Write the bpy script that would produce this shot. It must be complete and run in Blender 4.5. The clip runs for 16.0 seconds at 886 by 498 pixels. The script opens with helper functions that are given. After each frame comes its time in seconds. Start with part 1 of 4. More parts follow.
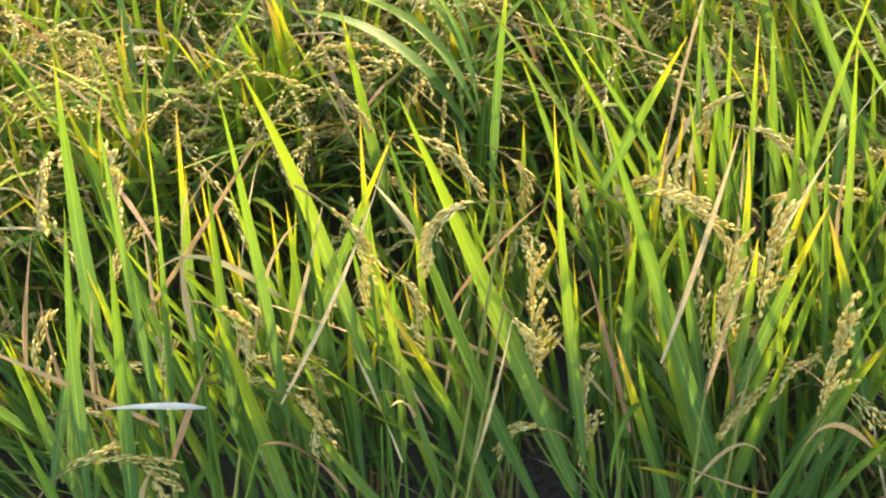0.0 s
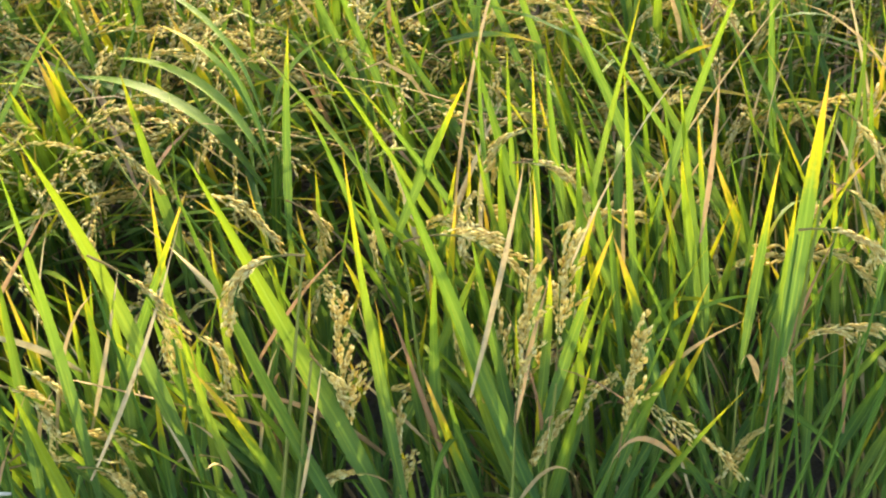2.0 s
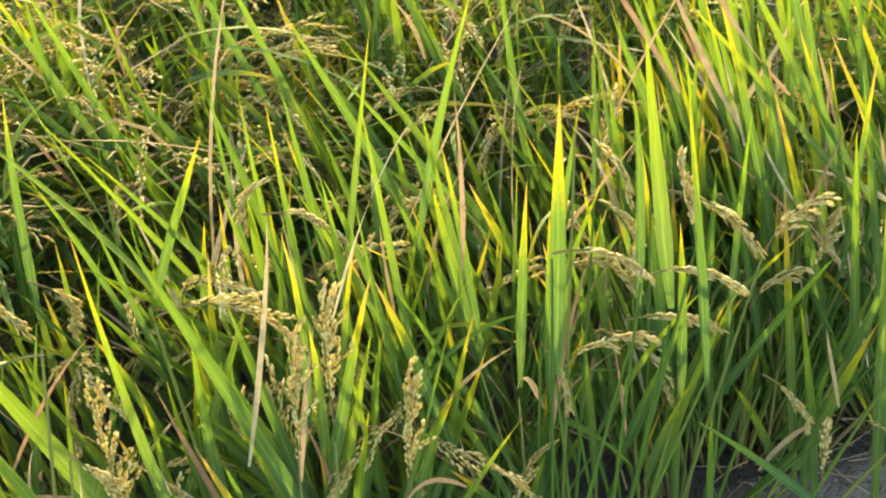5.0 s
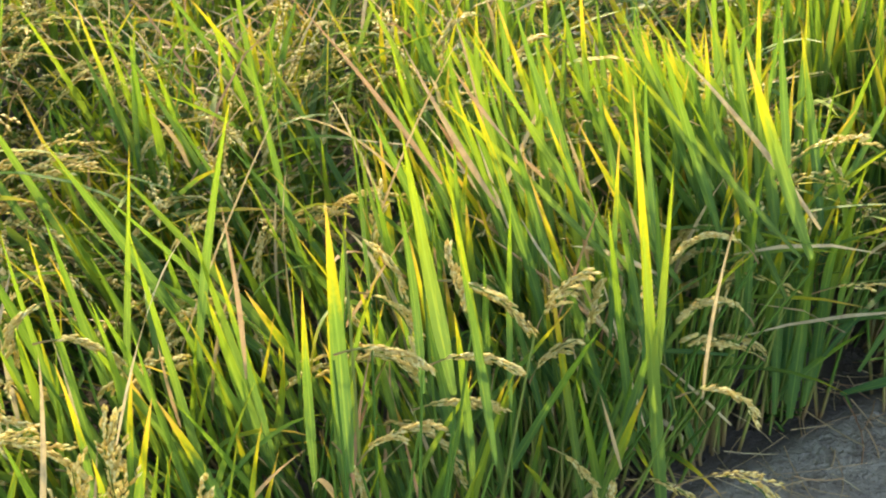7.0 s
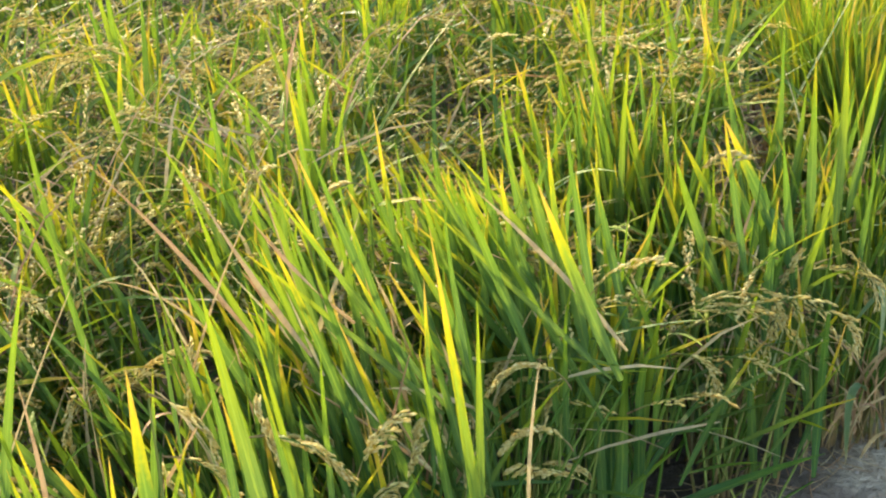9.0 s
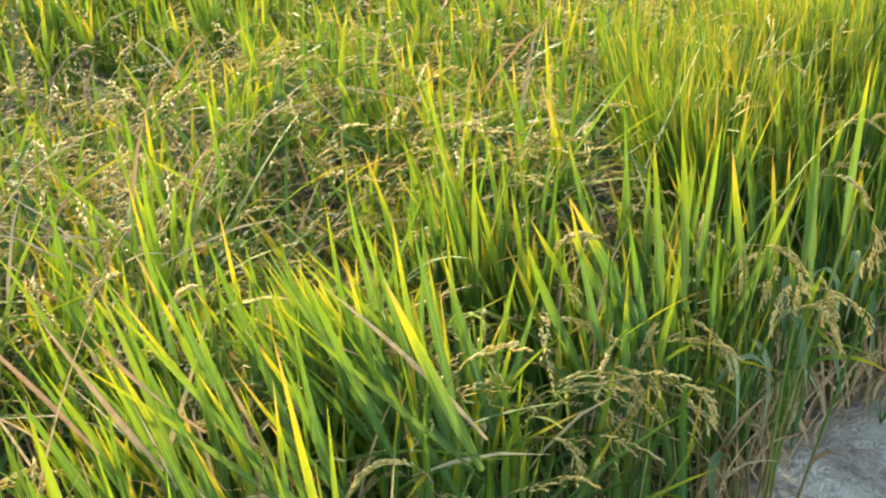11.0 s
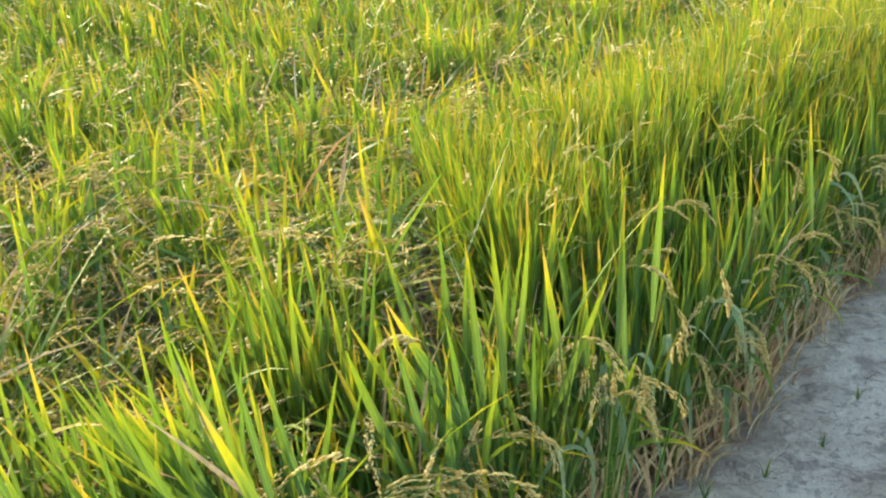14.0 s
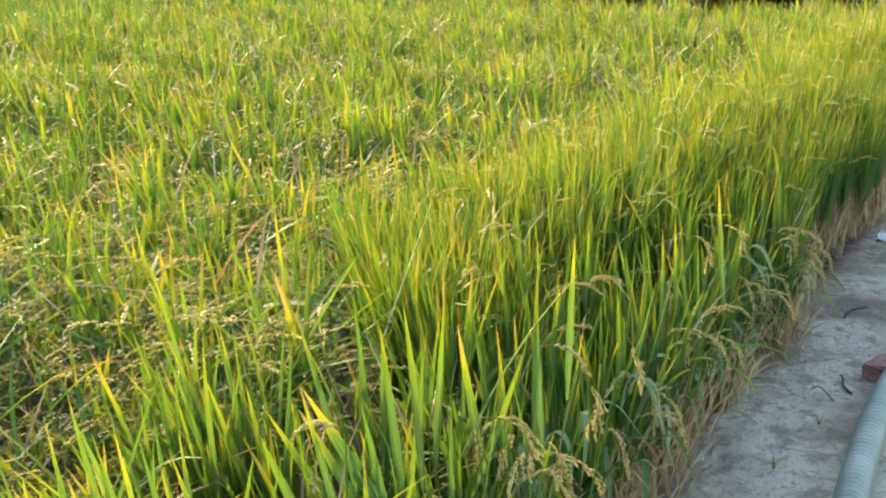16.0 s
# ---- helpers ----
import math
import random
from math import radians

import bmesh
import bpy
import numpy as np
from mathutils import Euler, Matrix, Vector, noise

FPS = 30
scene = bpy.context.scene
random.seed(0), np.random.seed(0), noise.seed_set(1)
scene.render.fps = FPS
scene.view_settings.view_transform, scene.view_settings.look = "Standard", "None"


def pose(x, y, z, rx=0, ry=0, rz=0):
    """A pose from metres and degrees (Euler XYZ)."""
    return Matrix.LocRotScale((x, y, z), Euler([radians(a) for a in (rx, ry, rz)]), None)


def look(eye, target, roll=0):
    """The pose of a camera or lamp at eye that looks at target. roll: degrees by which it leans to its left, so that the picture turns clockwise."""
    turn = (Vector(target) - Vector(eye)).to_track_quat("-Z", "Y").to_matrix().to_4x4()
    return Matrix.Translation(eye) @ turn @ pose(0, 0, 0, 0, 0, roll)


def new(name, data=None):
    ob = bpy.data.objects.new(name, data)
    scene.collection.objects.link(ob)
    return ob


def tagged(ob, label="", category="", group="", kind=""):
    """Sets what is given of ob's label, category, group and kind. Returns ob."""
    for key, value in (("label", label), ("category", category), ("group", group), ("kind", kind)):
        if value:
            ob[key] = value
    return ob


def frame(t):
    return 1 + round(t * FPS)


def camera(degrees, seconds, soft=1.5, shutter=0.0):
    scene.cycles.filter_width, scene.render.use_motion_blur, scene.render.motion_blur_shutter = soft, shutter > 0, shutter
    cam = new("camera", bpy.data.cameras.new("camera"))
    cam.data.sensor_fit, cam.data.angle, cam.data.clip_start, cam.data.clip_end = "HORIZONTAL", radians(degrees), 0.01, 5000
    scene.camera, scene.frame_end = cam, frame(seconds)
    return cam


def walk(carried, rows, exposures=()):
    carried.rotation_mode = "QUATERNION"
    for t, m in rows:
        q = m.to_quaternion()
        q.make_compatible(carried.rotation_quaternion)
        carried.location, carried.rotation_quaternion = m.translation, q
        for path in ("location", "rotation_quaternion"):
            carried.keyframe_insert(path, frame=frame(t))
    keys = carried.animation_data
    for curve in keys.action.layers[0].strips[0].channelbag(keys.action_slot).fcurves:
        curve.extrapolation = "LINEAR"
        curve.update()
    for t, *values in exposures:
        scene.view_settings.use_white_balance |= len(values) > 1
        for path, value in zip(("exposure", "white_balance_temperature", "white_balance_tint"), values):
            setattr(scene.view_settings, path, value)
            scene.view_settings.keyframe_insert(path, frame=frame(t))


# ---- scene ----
cam = camera(40.0, 16.0, soft=2.15)
PATH = [
    (0.0, pose(0.002, 0.002, 1.319, 51.33, 1.99, -1.59)),
    (0.5, pose(0.001, 0.005, 1.324, 51.60, 1.43, -5.74)),
    (1.0, pose(0.001, -0.001, 1.330, 51.75, 0.92, -7.59)),
    (1.5, pose(-0.002, -0.000, 1.334, 52.23, 0.91, -9.71)),
    (2.0, pose(0.004, -0.006, 1.330, 53.19, 0.36, -12.03)),
    (2.5, pose(0.008, -0.014, 1.334, 53.65, 0.40, -13.98)),
    (3.0, pose(0.020, -0.038, 1.339, 54.79, 1.14, -15.95)),
    (5.5, pose(0.070, 0.056, 1.358, 52.71, 0.36, -27.67)),
    (6.0, pose(0.073, 0.048, 1.364, 53.62, 0.09, -31.49)),
    (6.5, pose(0.069, 0.048, 1.370, 55.04, -0.22, -33.67)),
    (7.0, pose(0.065, 0.037, 1.378, 56.71, -0.60, -35.87)),
    (7.5, pose(0.056, 0.029, 1.371, 58.97, -0.80, -38.87)),
    (8.0, pose(0.064, 0.032, 1.369, 60.38, -0.97, -40.78)),
    (8.5, pose(0.073, 0.033, 1.377, 62.16, -0.56, -42.93)),
    (9.0, pose(0.084, 0.020, 1.388, 63.35, -0.58, -45.04)),
    (9.5, pose(0.088, 0.010, 1.404, 64.30, -0.81, -46.88)),
    (12.0, pose(0.136, 0.009, 1.399, 68.81, 0.30, -55.09)),
    (12.5, pose(0.136, 0.009, 1.405, 69.47, 0.08, -56.82)),
    (13.0, pose(0.135, 0.002, 1.408, 69.81, 0.09, -58.42)),
    (13.5, pose(0.138, -0.004, 1.413, 70.74, 0.06, -59.82)),
    (14.0, pose(0.141, -0.014, 1.426, 71.44, 0.36, -60.22)),
    (14.5, pose(0.146, -0.019, 1.429, 72.34, 0.35, -60.96)),
    (15.0, pose(0.148, -0.019, 1.438, 73.39, 0.46, -61.94)),
    (15.5, pose(0.145, -0.031, 1.442, 74.10, 0.35, -62.78)),
    (16.0, pose(0.141, -0.036, 1.451, 74.75, 0.28, -63.85)),
]
walk(cam, PATH, exposures=[(t, stops, kelvin, 15) for t, stops, kelvin in (
    (0.0, 1.70, 7150), (3.0, 1.62, 7150), (6.0, 1.62, 7150), (7.5, 1.55, 7050), (9.0, 1.43, 6900), (12.0, 1.39, 6800), (16.0, 1.33, 6700))])

# ---- light: low warm sun from beyond the field, clear sky ----
SUN_AZ, SUN_EL = radians(60), radians(21.5)      # direction to the sun: angle from +x, height
sun_dir = Vector((math.cos(SUN_AZ) * math.cos(SUN_EL), math.sin(SUN_AZ) * math.cos(SUN_EL), math.sin(SUN_EL)))
world = bpy.data.worlds.new("sky")
scene.world = world
world.use_nodes = True
wn, wl = world.node_tree.nodes, world.node_tree.links
sky = wn.new("ShaderNodeTexSky")
sky.sky_type, sky.sun_disc = "NISHITA", False
sky.dust_density, sky.air_density, sky.ozone_density = 1.2, 1.0, 0.6
sky.sun_elevation, sky.sun_rotation = SUN_EL, math.pi / 2 - SUN_AZ
wl.new(sky.outputs[0], wn["Background"].inputs[0])
wn["Background"].inputs[1].default_value = 0.240
sun = new("sun", bpy.data.lights.new("sun", "SUN"))
sun.data.energy, sun.data.angle, sun.data.color = 4.25, radians(0.8), (1.0, 0.87, 0.55)
sun.matrix_world = look(sun_dir * 60, (0, 0, 0))


# ---- materials ----
class Nodes:
    """Short way to write node graphs."""

    def __init__(self, name):
        self.mat = bpy.data.materials.new(name)
        self.mat.use_nodes = True
        self.tree = self.mat.node_tree
        self.bsdf = self.tree.nodes["Principled BSDF"]
        self.out = self.tree.nodes["Material Output"]

    def node(self, kind):
        return self.tree.nodes.new(kind)

    def put(self, socket, value):
        if hasattr(value, "is_output"):
            self.tree.links.new(value, socket)
        else:
            socket.default_value = value

    def math(self, op, a, b=0.0, clamp=False):
        n = self.node("ShaderNodeMath")
        n.operation, n.use_clamp = op, clamp
        self.put(n.inputs[0], a)
        self.put(n.inputs[1], b)
        return n.outputs[0]

    def mix(self, f, a, b):
        n = self.node("ShaderNodeMix")
        n.data_type = "RGBA"
        self.put(n.inputs[0], f)
        self.put(n.inputs[6], a if hasattr(a, "is_output") else (*a, 1))
        self.put(n.inputs[7], b if hasattr(b, "is_output") else (*b, 1))
        return n.outputs[2]

    def noise(self, scale, detail=3.0, rough=0.6, vector=None, distort=0.0):
        n = self.node("ShaderNodeTexNoise")
        n.inputs["Scale"].default_value, n.inputs["Detail"].default_value = scale, detail
        n.inputs["Roughness"].default_value, n.inputs["Distortion"].default_value = rough, distort
        if vector is not None:
            self.tree.links.new(vector, n.inputs["Vector"])
        return n.outputs[0]

    def ramp(self, f, *stops):
        n = self.node("ShaderNodeValToRGB")
        while len(n.color_ramp.elements) < len(stops):
            n.color_ramp.elements.new(0.5)
        for e, (p, c) in zip(n.color_ramp.elements, stops):
            e.position, e.color = p, (*c, 1)
        self.put(n.inputs[0], f)
        return n.outputs[0]

    def step(self, f, lo, hi):
        n = self.node("ShaderNodeMapRange")
        n.interpolation_type = "SMOOTHSTEP"
        self.put(n.inputs[0], f)
        n.inputs[1].default_value, n.inputs[2].default_value = lo, hi
        return n.outputs[0]

    def bump(self, height, strength, distance):
        n = self.node("ShaderNodeBump")
        n.inputs["Strength"].default_value, n.inputs["Distance"].default_value = strength, distance
        self.put(n.inputs["Height"], height)
        self.tree.links.new(n.outputs[0], self.bsdf.inputs["Normal"])
        return n.outputs[0]

    def piece_random(self):
        """A number of its own for every leaf, stem or grain, joined or single."""
        a = self.node("ShaderNodeObjectInfo").outputs["Random"]
        b = self.node("ShaderNodeNewGeometry").outputs["Random Per Island"]
        return self.math("FRACT", self.math("ADD", a, b))

    def attr(self, name):
        n = self.node("ShaderNodeAttribute")
        n.attribute_name = name
        return n.outputs["Fac"]

    def position(self):
        return self.node("ShaderNodeNewGeometry").outputs["Position"]

    def translucent(self, colour, share, normal=None):
        t = self.node("ShaderNodeBsdfTranslucent")
        self.put(t.inputs[0], colour)
        m = self.node("ShaderNodeMixShader")
        m.inputs[0].default_value = share
        self.tree.links.new(self.bsdf.outputs[0], m.inputs[1])
        self.tree.links.new(t.outputs[0], m.inputs[2])
        self.tree.links.new(m.outputs[0], self.out.inputs["Surface"])


def leaf_material():
    n = Nodes("rice_leaf")
    rnd = n.piece_random()
    rnd2 = n.math("FRACT", n.math("MULTIPLY", rnd, 7.31))
    along = n.attr("along")
    across = n.attr("across")
    green = n.ramp(rnd, (0.0, (0.036, 0.118, 0.022)), (0.35, (0.080, 0.190, 0.017)), (0.7, (0.205, 0.300, 0.011)), (1.0, (0.325, 0.365, 0.012)))
    # wide patches over the field: greener and yellower stands
    patch = n.step(n.noise(0.9, 2, 0.5, n.position()), 0.38, 0.66)
    green = n.mix(n.math("MULTIPLY", patch, 0.35), green, (0.245, 0.365, 0.020))
    # the lower half of a blade and its sheath are greener, darkened and cooled further to paint in shade
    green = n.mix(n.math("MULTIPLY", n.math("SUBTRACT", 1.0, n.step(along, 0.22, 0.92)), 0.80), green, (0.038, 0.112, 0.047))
    # lighter midrib and fine veins along the blade
    rib = n.math("SUBTRACT", 1.0, n.step(n.math("ABSOLUTE", n.math("SUBTRACT", across, 0.5)), 0.02, 0.10))
    vein = n.math("SINE", n.math("MULTIPLY", across, 75.0))
    green = n.mix(n.math("MULTIPLY", rib, 0.35), green, (0.26, 0.40, 0.07))
    green = n.mix(n.math("MULTIPLY", n.math("ADD", vein, 1.0), 0.07), green, (0.03, 0.10, 0.015))
    # uneven streaks along the blade
    lay = n.node("ShaderNodeCombineXYZ")
    n.put(lay.inputs[0], n.math("MULTIPLY", across, 5.0))
    n.put(lay.inputs[1], n.math("MULTIPLY", along, 4.0))
    n.put(lay.inputs[2], n.math("MULTIPLY", rnd, 40.0))
    streak = n.noise(1.6, 4, 0.65, lay.outputs[0])
    green = n.mix(n.math("MULTIPLY", n.step(streak, 0.52, 0.72), 0.45), green, (0.33, 0.37, 0.035))
    green = n.mix(n.math("MULTIPLY", n.math("SUBTRACT", 1.0, n.step(streak, 0.30, 0.48)), 0.45), green, (0.025, 0.085, 0.016))
    # ageing from the tip and the edges
    spot = n.noise(60, 3, 0.7, n.position())
    age = n.math("ADD", along, n.math("MULTIPLY", n.math("SUBTRACT", spot, 0.5), 0.22))
    age = n.math("ADD", age, n.math("MULTIPLY", n.math("ABSOLUTE", n.math("SUBTRACT", across, 0.5)), 0.22))
    start = n.math("ADD", 0.69, n.math("MULTIPLY", rnd2, 0.72))
    past = n.math("SUBTRACT", age, start)
    col = n.mix(n.step(past, -0.12, 0.10), green, (0.46, 0.40, 0.014))
    col = n.mix(n.step(past, 0.06, 0.22), col, (0.55, 0.33, 0.05))
    col = n.mix(n.step(past, 0.24, 0.34), col, (0.42, 0.28, 0.13))
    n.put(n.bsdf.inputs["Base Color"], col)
    n.bsdf.inputs["Roughness"].default_value = 0.48
    n.bsdf.inputs["Specular IOR Level"].default_value = 0.16
    n.bump(n.math("MULTIPLY", vein, 0.5), 0.35, 0.0006)
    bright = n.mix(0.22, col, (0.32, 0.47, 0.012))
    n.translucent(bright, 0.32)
    return n.mat


def straw_material():
    n = Nodes("dry_straw")
    rnd = n.piece_random()
    col = n.ramp(rnd, (0.0, (0.34, 0.185, 0.090)), (0.4, (0.46, 0.31, 0.15)), (0.75, (0.48, 0.37, 0.18)), (1.0, (0.58, 0.48, 0.27)))
    mottled = n.noise(45, 4, 0.7, n.position())
    col = n.mix(n.math("MULTIPLY", n.step(mottled, 0.45, 0.75), 0.55), col, (0.13, 0.075, 0.035))
    n.put(n.bsdf.inputs["Base Color"], col)
    n.bsdf.inputs["Roughness"].default_value = 0.7
    n.bump(mottled, 0.3, 0.001)
    n.translucent(col, 0.2)
    return n.mat


def stem_material():
    n = Nodes("rice_stem")
    rnd = n.piece_random()
    along = n.attr("along")
    col = n.ramp(rnd, (0.0, (0.050, 0.120, 0.018)), (0.6, (0.095, 0.170, 0.025)), (1.0, (0.21, 0.22, 0.06)))
    stain = n.noise(30, 3, 0.7, n.position())
    low = n.math("ADD", along, n.math("MULTIPLY", n.math("SUBTRACT", stain, 0.5), 0.5))
    col = n.mix(n.math("SUBTRACT", 1.0, n.step(low, 0.05, 0.38)), col, (0.20, 0.135, 0.060))
    n.put(n.bsdf.inputs["Base Color"], col)
    n.bsdf.inputs["Roughness"].default_value = 0.6
    n.bsdf.inputs["Specular IOR Level"].default_value = 0.12
    n.bump(stain, 0.2, 0.0008)
    return n.mat


def grain_material():
    n = Nodes("rice_grain")
    rnd = n.piece_random()
    obj = n.node("ShaderNodeObjectInfo").outputs["Random"]
    wide = n.noise(3.5, 2, 0.5, n.position())
    col = n.ramp(rnd, (0.0, (0.58, 0.43, 0.12)), (0.3, (0.73, 0.59, 0.20)), (0.7, (0.82, 0.72, 0.30)), (1.0, (0.90, 0.83, 0.45)))
    unripe = n.step(n.math("ADD", n.math("MULTIPLY", obj, 0.5), n.math("MULTIPLY", wide, 0.6)), 0.52, 0.72)
    col = n.mix(n.math("MULTIPLY", unripe, 0.10), col, (0.42, 0.46, 0.12))
    fine = n.noise(500, 2, 0.6, n.position())
    col = n.mix(n.math("MULTIPLY", fine, 0.12), col, (0.24, 0.15, 0.05))
    n.put(n.bsdf.inputs["Base Color"], col)
    n.bsdf.inputs["Roughness"].default_value = 0.55
    n.bump(fine, 0.3, 0.0005)
    n.translucent(col, 0.5)
    return n.mat


def path_material():
    n = Nodes("dry_mud")
    p = n.position()
    big = n.noise(1.6, 4, 0.6, p, 0.4)
    mid = n.noise(9, 5, 0.65, p, 0.3)
    fine = n.noise(70, 4, 0.7, p)
    col = n.ramp(big, (0.40, (0.30, 0.240, 0.168)), (0.49, (0.58, 0.495, 0.345)), (0.58, (0.76, 0.685, 0.49)))
    col = n.mix(n.math("MULTIPLY", n.step(mid, 0.50, 0.64), 0.62), col, (0.25, 0.195, 0.14))
    spots = n.noise(26, 4, 0.75, p, 0.6)
    col = n.mix(n.math("MULTIPLY", n.step(spots, 0.53, 0.61), 0.5), col, (0.22, 0.165, 0.110))
    col = n.mix(n.math("MULTIPLY", n.step(fine, 0.54, 0.68), 0.42), col, (0.17, 0.132, 0.098))
    # inside the field the soil is darker and damp; unseen ground behind the path is dimmed alike
    field = n.attr("damp_and_dimmed")
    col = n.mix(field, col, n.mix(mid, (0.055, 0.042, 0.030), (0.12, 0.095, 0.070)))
    n.put(n.bsdf.inputs["Base Color"], col)
    n.bsdf.inputs["Roughness"].default_value = 0.85
    h = n.math("ADD", n.math("ADD", n.math("MULTIPLY", mid, 1.0), n.math("MULTIPLY", spots, 0.6)), n.math("MULTIPLY", fine, 0.3))
    n.bump(h, 1.0, 0.05)
    return n.mat


def far_crop_material():
    n = Nodes("far_crop")
    p = n.position()
    col = n.ramp(n.noise(11.0, 6, 0.75, p), (0.34, (0.15, 0.20, 0.03)), (0.5, (0.28, 0.32, 0.05)), (0.66, (0.42, 0.38, 0.12)))
    col = n.mix(n.math("MULTIPLY", n.noise(0.3, 3, 0.5, p), 0.4), col, (0.15, 0.23, 0.03))
    n.put(n.bsdf.inputs["Base Color"], col)
    n.bsdf.inputs["Roughness"].default_value = 0.8
    n.bump(n.noise(14, 4, 0.7, p), 1.0, 0.1)
    return n.mat


def plain_material(name, colours, scale, rough, bump=0.3, distance=0.004):
    n = Nodes(name)
    f = n.noise(scale, 5, 0.65, n.position())
    stops = [(0.28 + 0.44 * i / max(1, len(colours) - 1), c) for i, c in enumerate(colours)]
    n.put(n.bsdf.inputs["Base Color"], n.ramp(f, *stops))
    n.bsdf.inputs["Roughness"].default_value = rough
    n.bump(f, bump, distance)
    return n.mat


def pale_leaf_material():
    """Drooping leaves: greyish green with the sky's sheen painted in as a paler tone, and a bleached edge."""
    n = Nodes("pale_leaf")
    rnd = n.piece_random()
    along, across = n.attr("along"), n.attr("across")
    col = n.ramp(rnd, (0.0, (0.11, 0.21, 0.09)), (0.5, (0.21, 0.33, 0.15)), (1.0, (0.40, 0.44, 0.22)))
    side = n.step(n.math("ABSOLUTE", n.math("SUBTRACT", across, 0.5)), 0.30, 0.5)
    stain = n.noise(40, 3, 0.7, n.position())
    col = n.mix(n.math("MULTIPLY", side, 0.5), col, (0.42, 0.40, 0.20))
    col = n.mix(n.math("MULTIPLY", n.step(stain, 0.5, 0.7), 0.4), col, (0.10, 0.15, 0.05))
    col = n.mix(n.step(along, 0.72, 0.98), col, (0.42, 0.35, 0.18))
    n.put(n.bsdf.inputs["Base Color"], col)
    n.bsdf.inputs["Roughness"].default_value = 0.6
    n.bsdf.inputs["Specular IOR Level"].default_value = 0.2
    n.bump(n.math("SINE", n.math("MULTIPLY", across, 60.0)), 0.3, 0.0006)
    n.translucent(col, 0.35)
    return n.mat


PALE_LEAF = pale_leaf_material()
LEAF, STRAW, STEM, GRAIN = leaf_material(), straw_material(), stem_material(), grain_material()
MUD, FAR = path_material(), far_crop_material()
HOSE = plain_material("weathered_green_hose", [(0.11, 0.17, 0.13), (0.18, 0.26, 0.20), (0.30, 0.33, 0.28)], 9, 0.5, 0.2, 0.002)
BRICK = plain_material("red_brick", [(0.16, 0.075, 0.055), (0.26, 0.125, 0.090), (0.36, 0.25, 0.20)], 40, 0.85, 0.6, 0.004)
BLEACHED = plain_material("bleached_leaf", [(0.50, 0.45, 0.33), (0.78, 0.74, 0.62)], 50, 0.6)
BARK = plain_material("dark_twig", [(0.03, 0.025, 0.02), (0.08, 0.06, 0.045)], 60, 0.8)
PALE = plain_material("pale_sheet", [(0.55, 0.56, 0.56), (0.78, 0.79, 0.80)], 12, 0.45)
CLOD = plain_material("mud_clod", [(0.28, 0.235, 0.185), (0.48, 0.42, 0.345)], 35, 0.9, 0.7, 0.006)


# ---- shapes of the rice, as arrays: vertices, faces, position along, position across, material ----
def blade(rng, length, width, lean, droop, segs, across=3, twist=0.0, fold=0.35, curl=0.0, mat=0, knee=0.0):
    """A leaf blade that grows up +z and bends towards +x; its tip is pointed, its section a shallow V. knee: where it breaks over, if it does."""
    s = np.linspace(0, 1, segs + 1)
    ang = lean + droop * (s ** 1.7 if knee == 0 else 1 / (1 + np.exp(-(s - knee) * 16)))
    ds = length / segs
    mid = (ang[1:] + ang[:-1]) / 2
    x = np.concatenate([[0], np.cumsum(np.sin(mid)) * ds])
    z = np.concatenate([[0], np.cumsum(np.cos(mid)) * ds])
    y = curl * length * s ** 2
    w = 0.5 * width * np.minimum(1, 0.45 + 2.2 * s) * np.clip(1 - s ** 2.6, 0.02, 1) * (1 + 0.05 * np.sin(9 * s + rng.uniform(0, 6)))
    tw = twist * s
    nx, nz = np.cos(ang), -np.sin(ang)
    verts, al, ac = [], [], []
    for j in range(across):
        u = -1 + 2 * j / (across - 1)
        lift = fold * w * (abs(u) - 0.5) if across > 2 else 0 * w
        cy, cn = u * w * np.cos(tw), u * w * np.sin(tw) - lift
        verts.append(np.stack([x + nx * cn, y + cy, z + nz * cn], 1))
        al.append(s)
        ac.append(np.full_like(s, 0.5 + 0.5 * u))
    n = segs + 1
    f = [(j * n + i, (j + 1) * n + i, (j + 1) * n + i + 1, j * n + i + 1) for j in range(across - 1) for i in range(segs)]
    return np.concatenate(verts), np.array(f), np.concatenate(al), np.concatenate(ac), np.full(len(f), mat)


def tube(points, radii, sides, mat=0):
    """A tube along points."""
    points = np.asarray(points, float)
    n = len(points)
    tan = np.gradient(points, axis=0)
    tan /= np.linalg.norm(tan, axis=1)[:, None]
    ref = np.array([0.0, 1.0, 0.0]) if abs(tan[:, 1]).max() < 0.9 else np.array([1.0, 0, 0])
    a = np.cross(tan, ref)
    a /= np.linalg.norm(a, axis=1)[:, None]
    b = np.cross(tan, a)
    verts = np.concatenate([points + (a * math.cos(t) + b * math.sin(t)) * np.asarray(radii)[:, None] for t in np.arange(sides) * 2 * math.pi / sides])
    f = [(j * n + i, j * n + i + 1, ((j + 1) % sides) * n + i + 1, ((j + 1) % sides) * n + i) for j in range(sides) for i in range(n - 1)]
    al = np.tile(np.linspace(0, 1, n), sides)
    return verts, np.array(f), al, np.full(len(verts), 0.5), np.full(len(f), mat)


def stack(parts):
    """Joins shape arrays into one."""
    vs, fs, als, acs, ms, o = [], [], [], [], [], 0
    for v, f, al, ac, m in parts:
        vs.append(v), fs.append(f + o), als.append(al), acs.append(ac), ms.append(m)
        o += len(v)
    return np.concatenate(vs), np.concatenate(fs), np.concatenate(als), np.concatenate(acs), np.concatenate(ms)


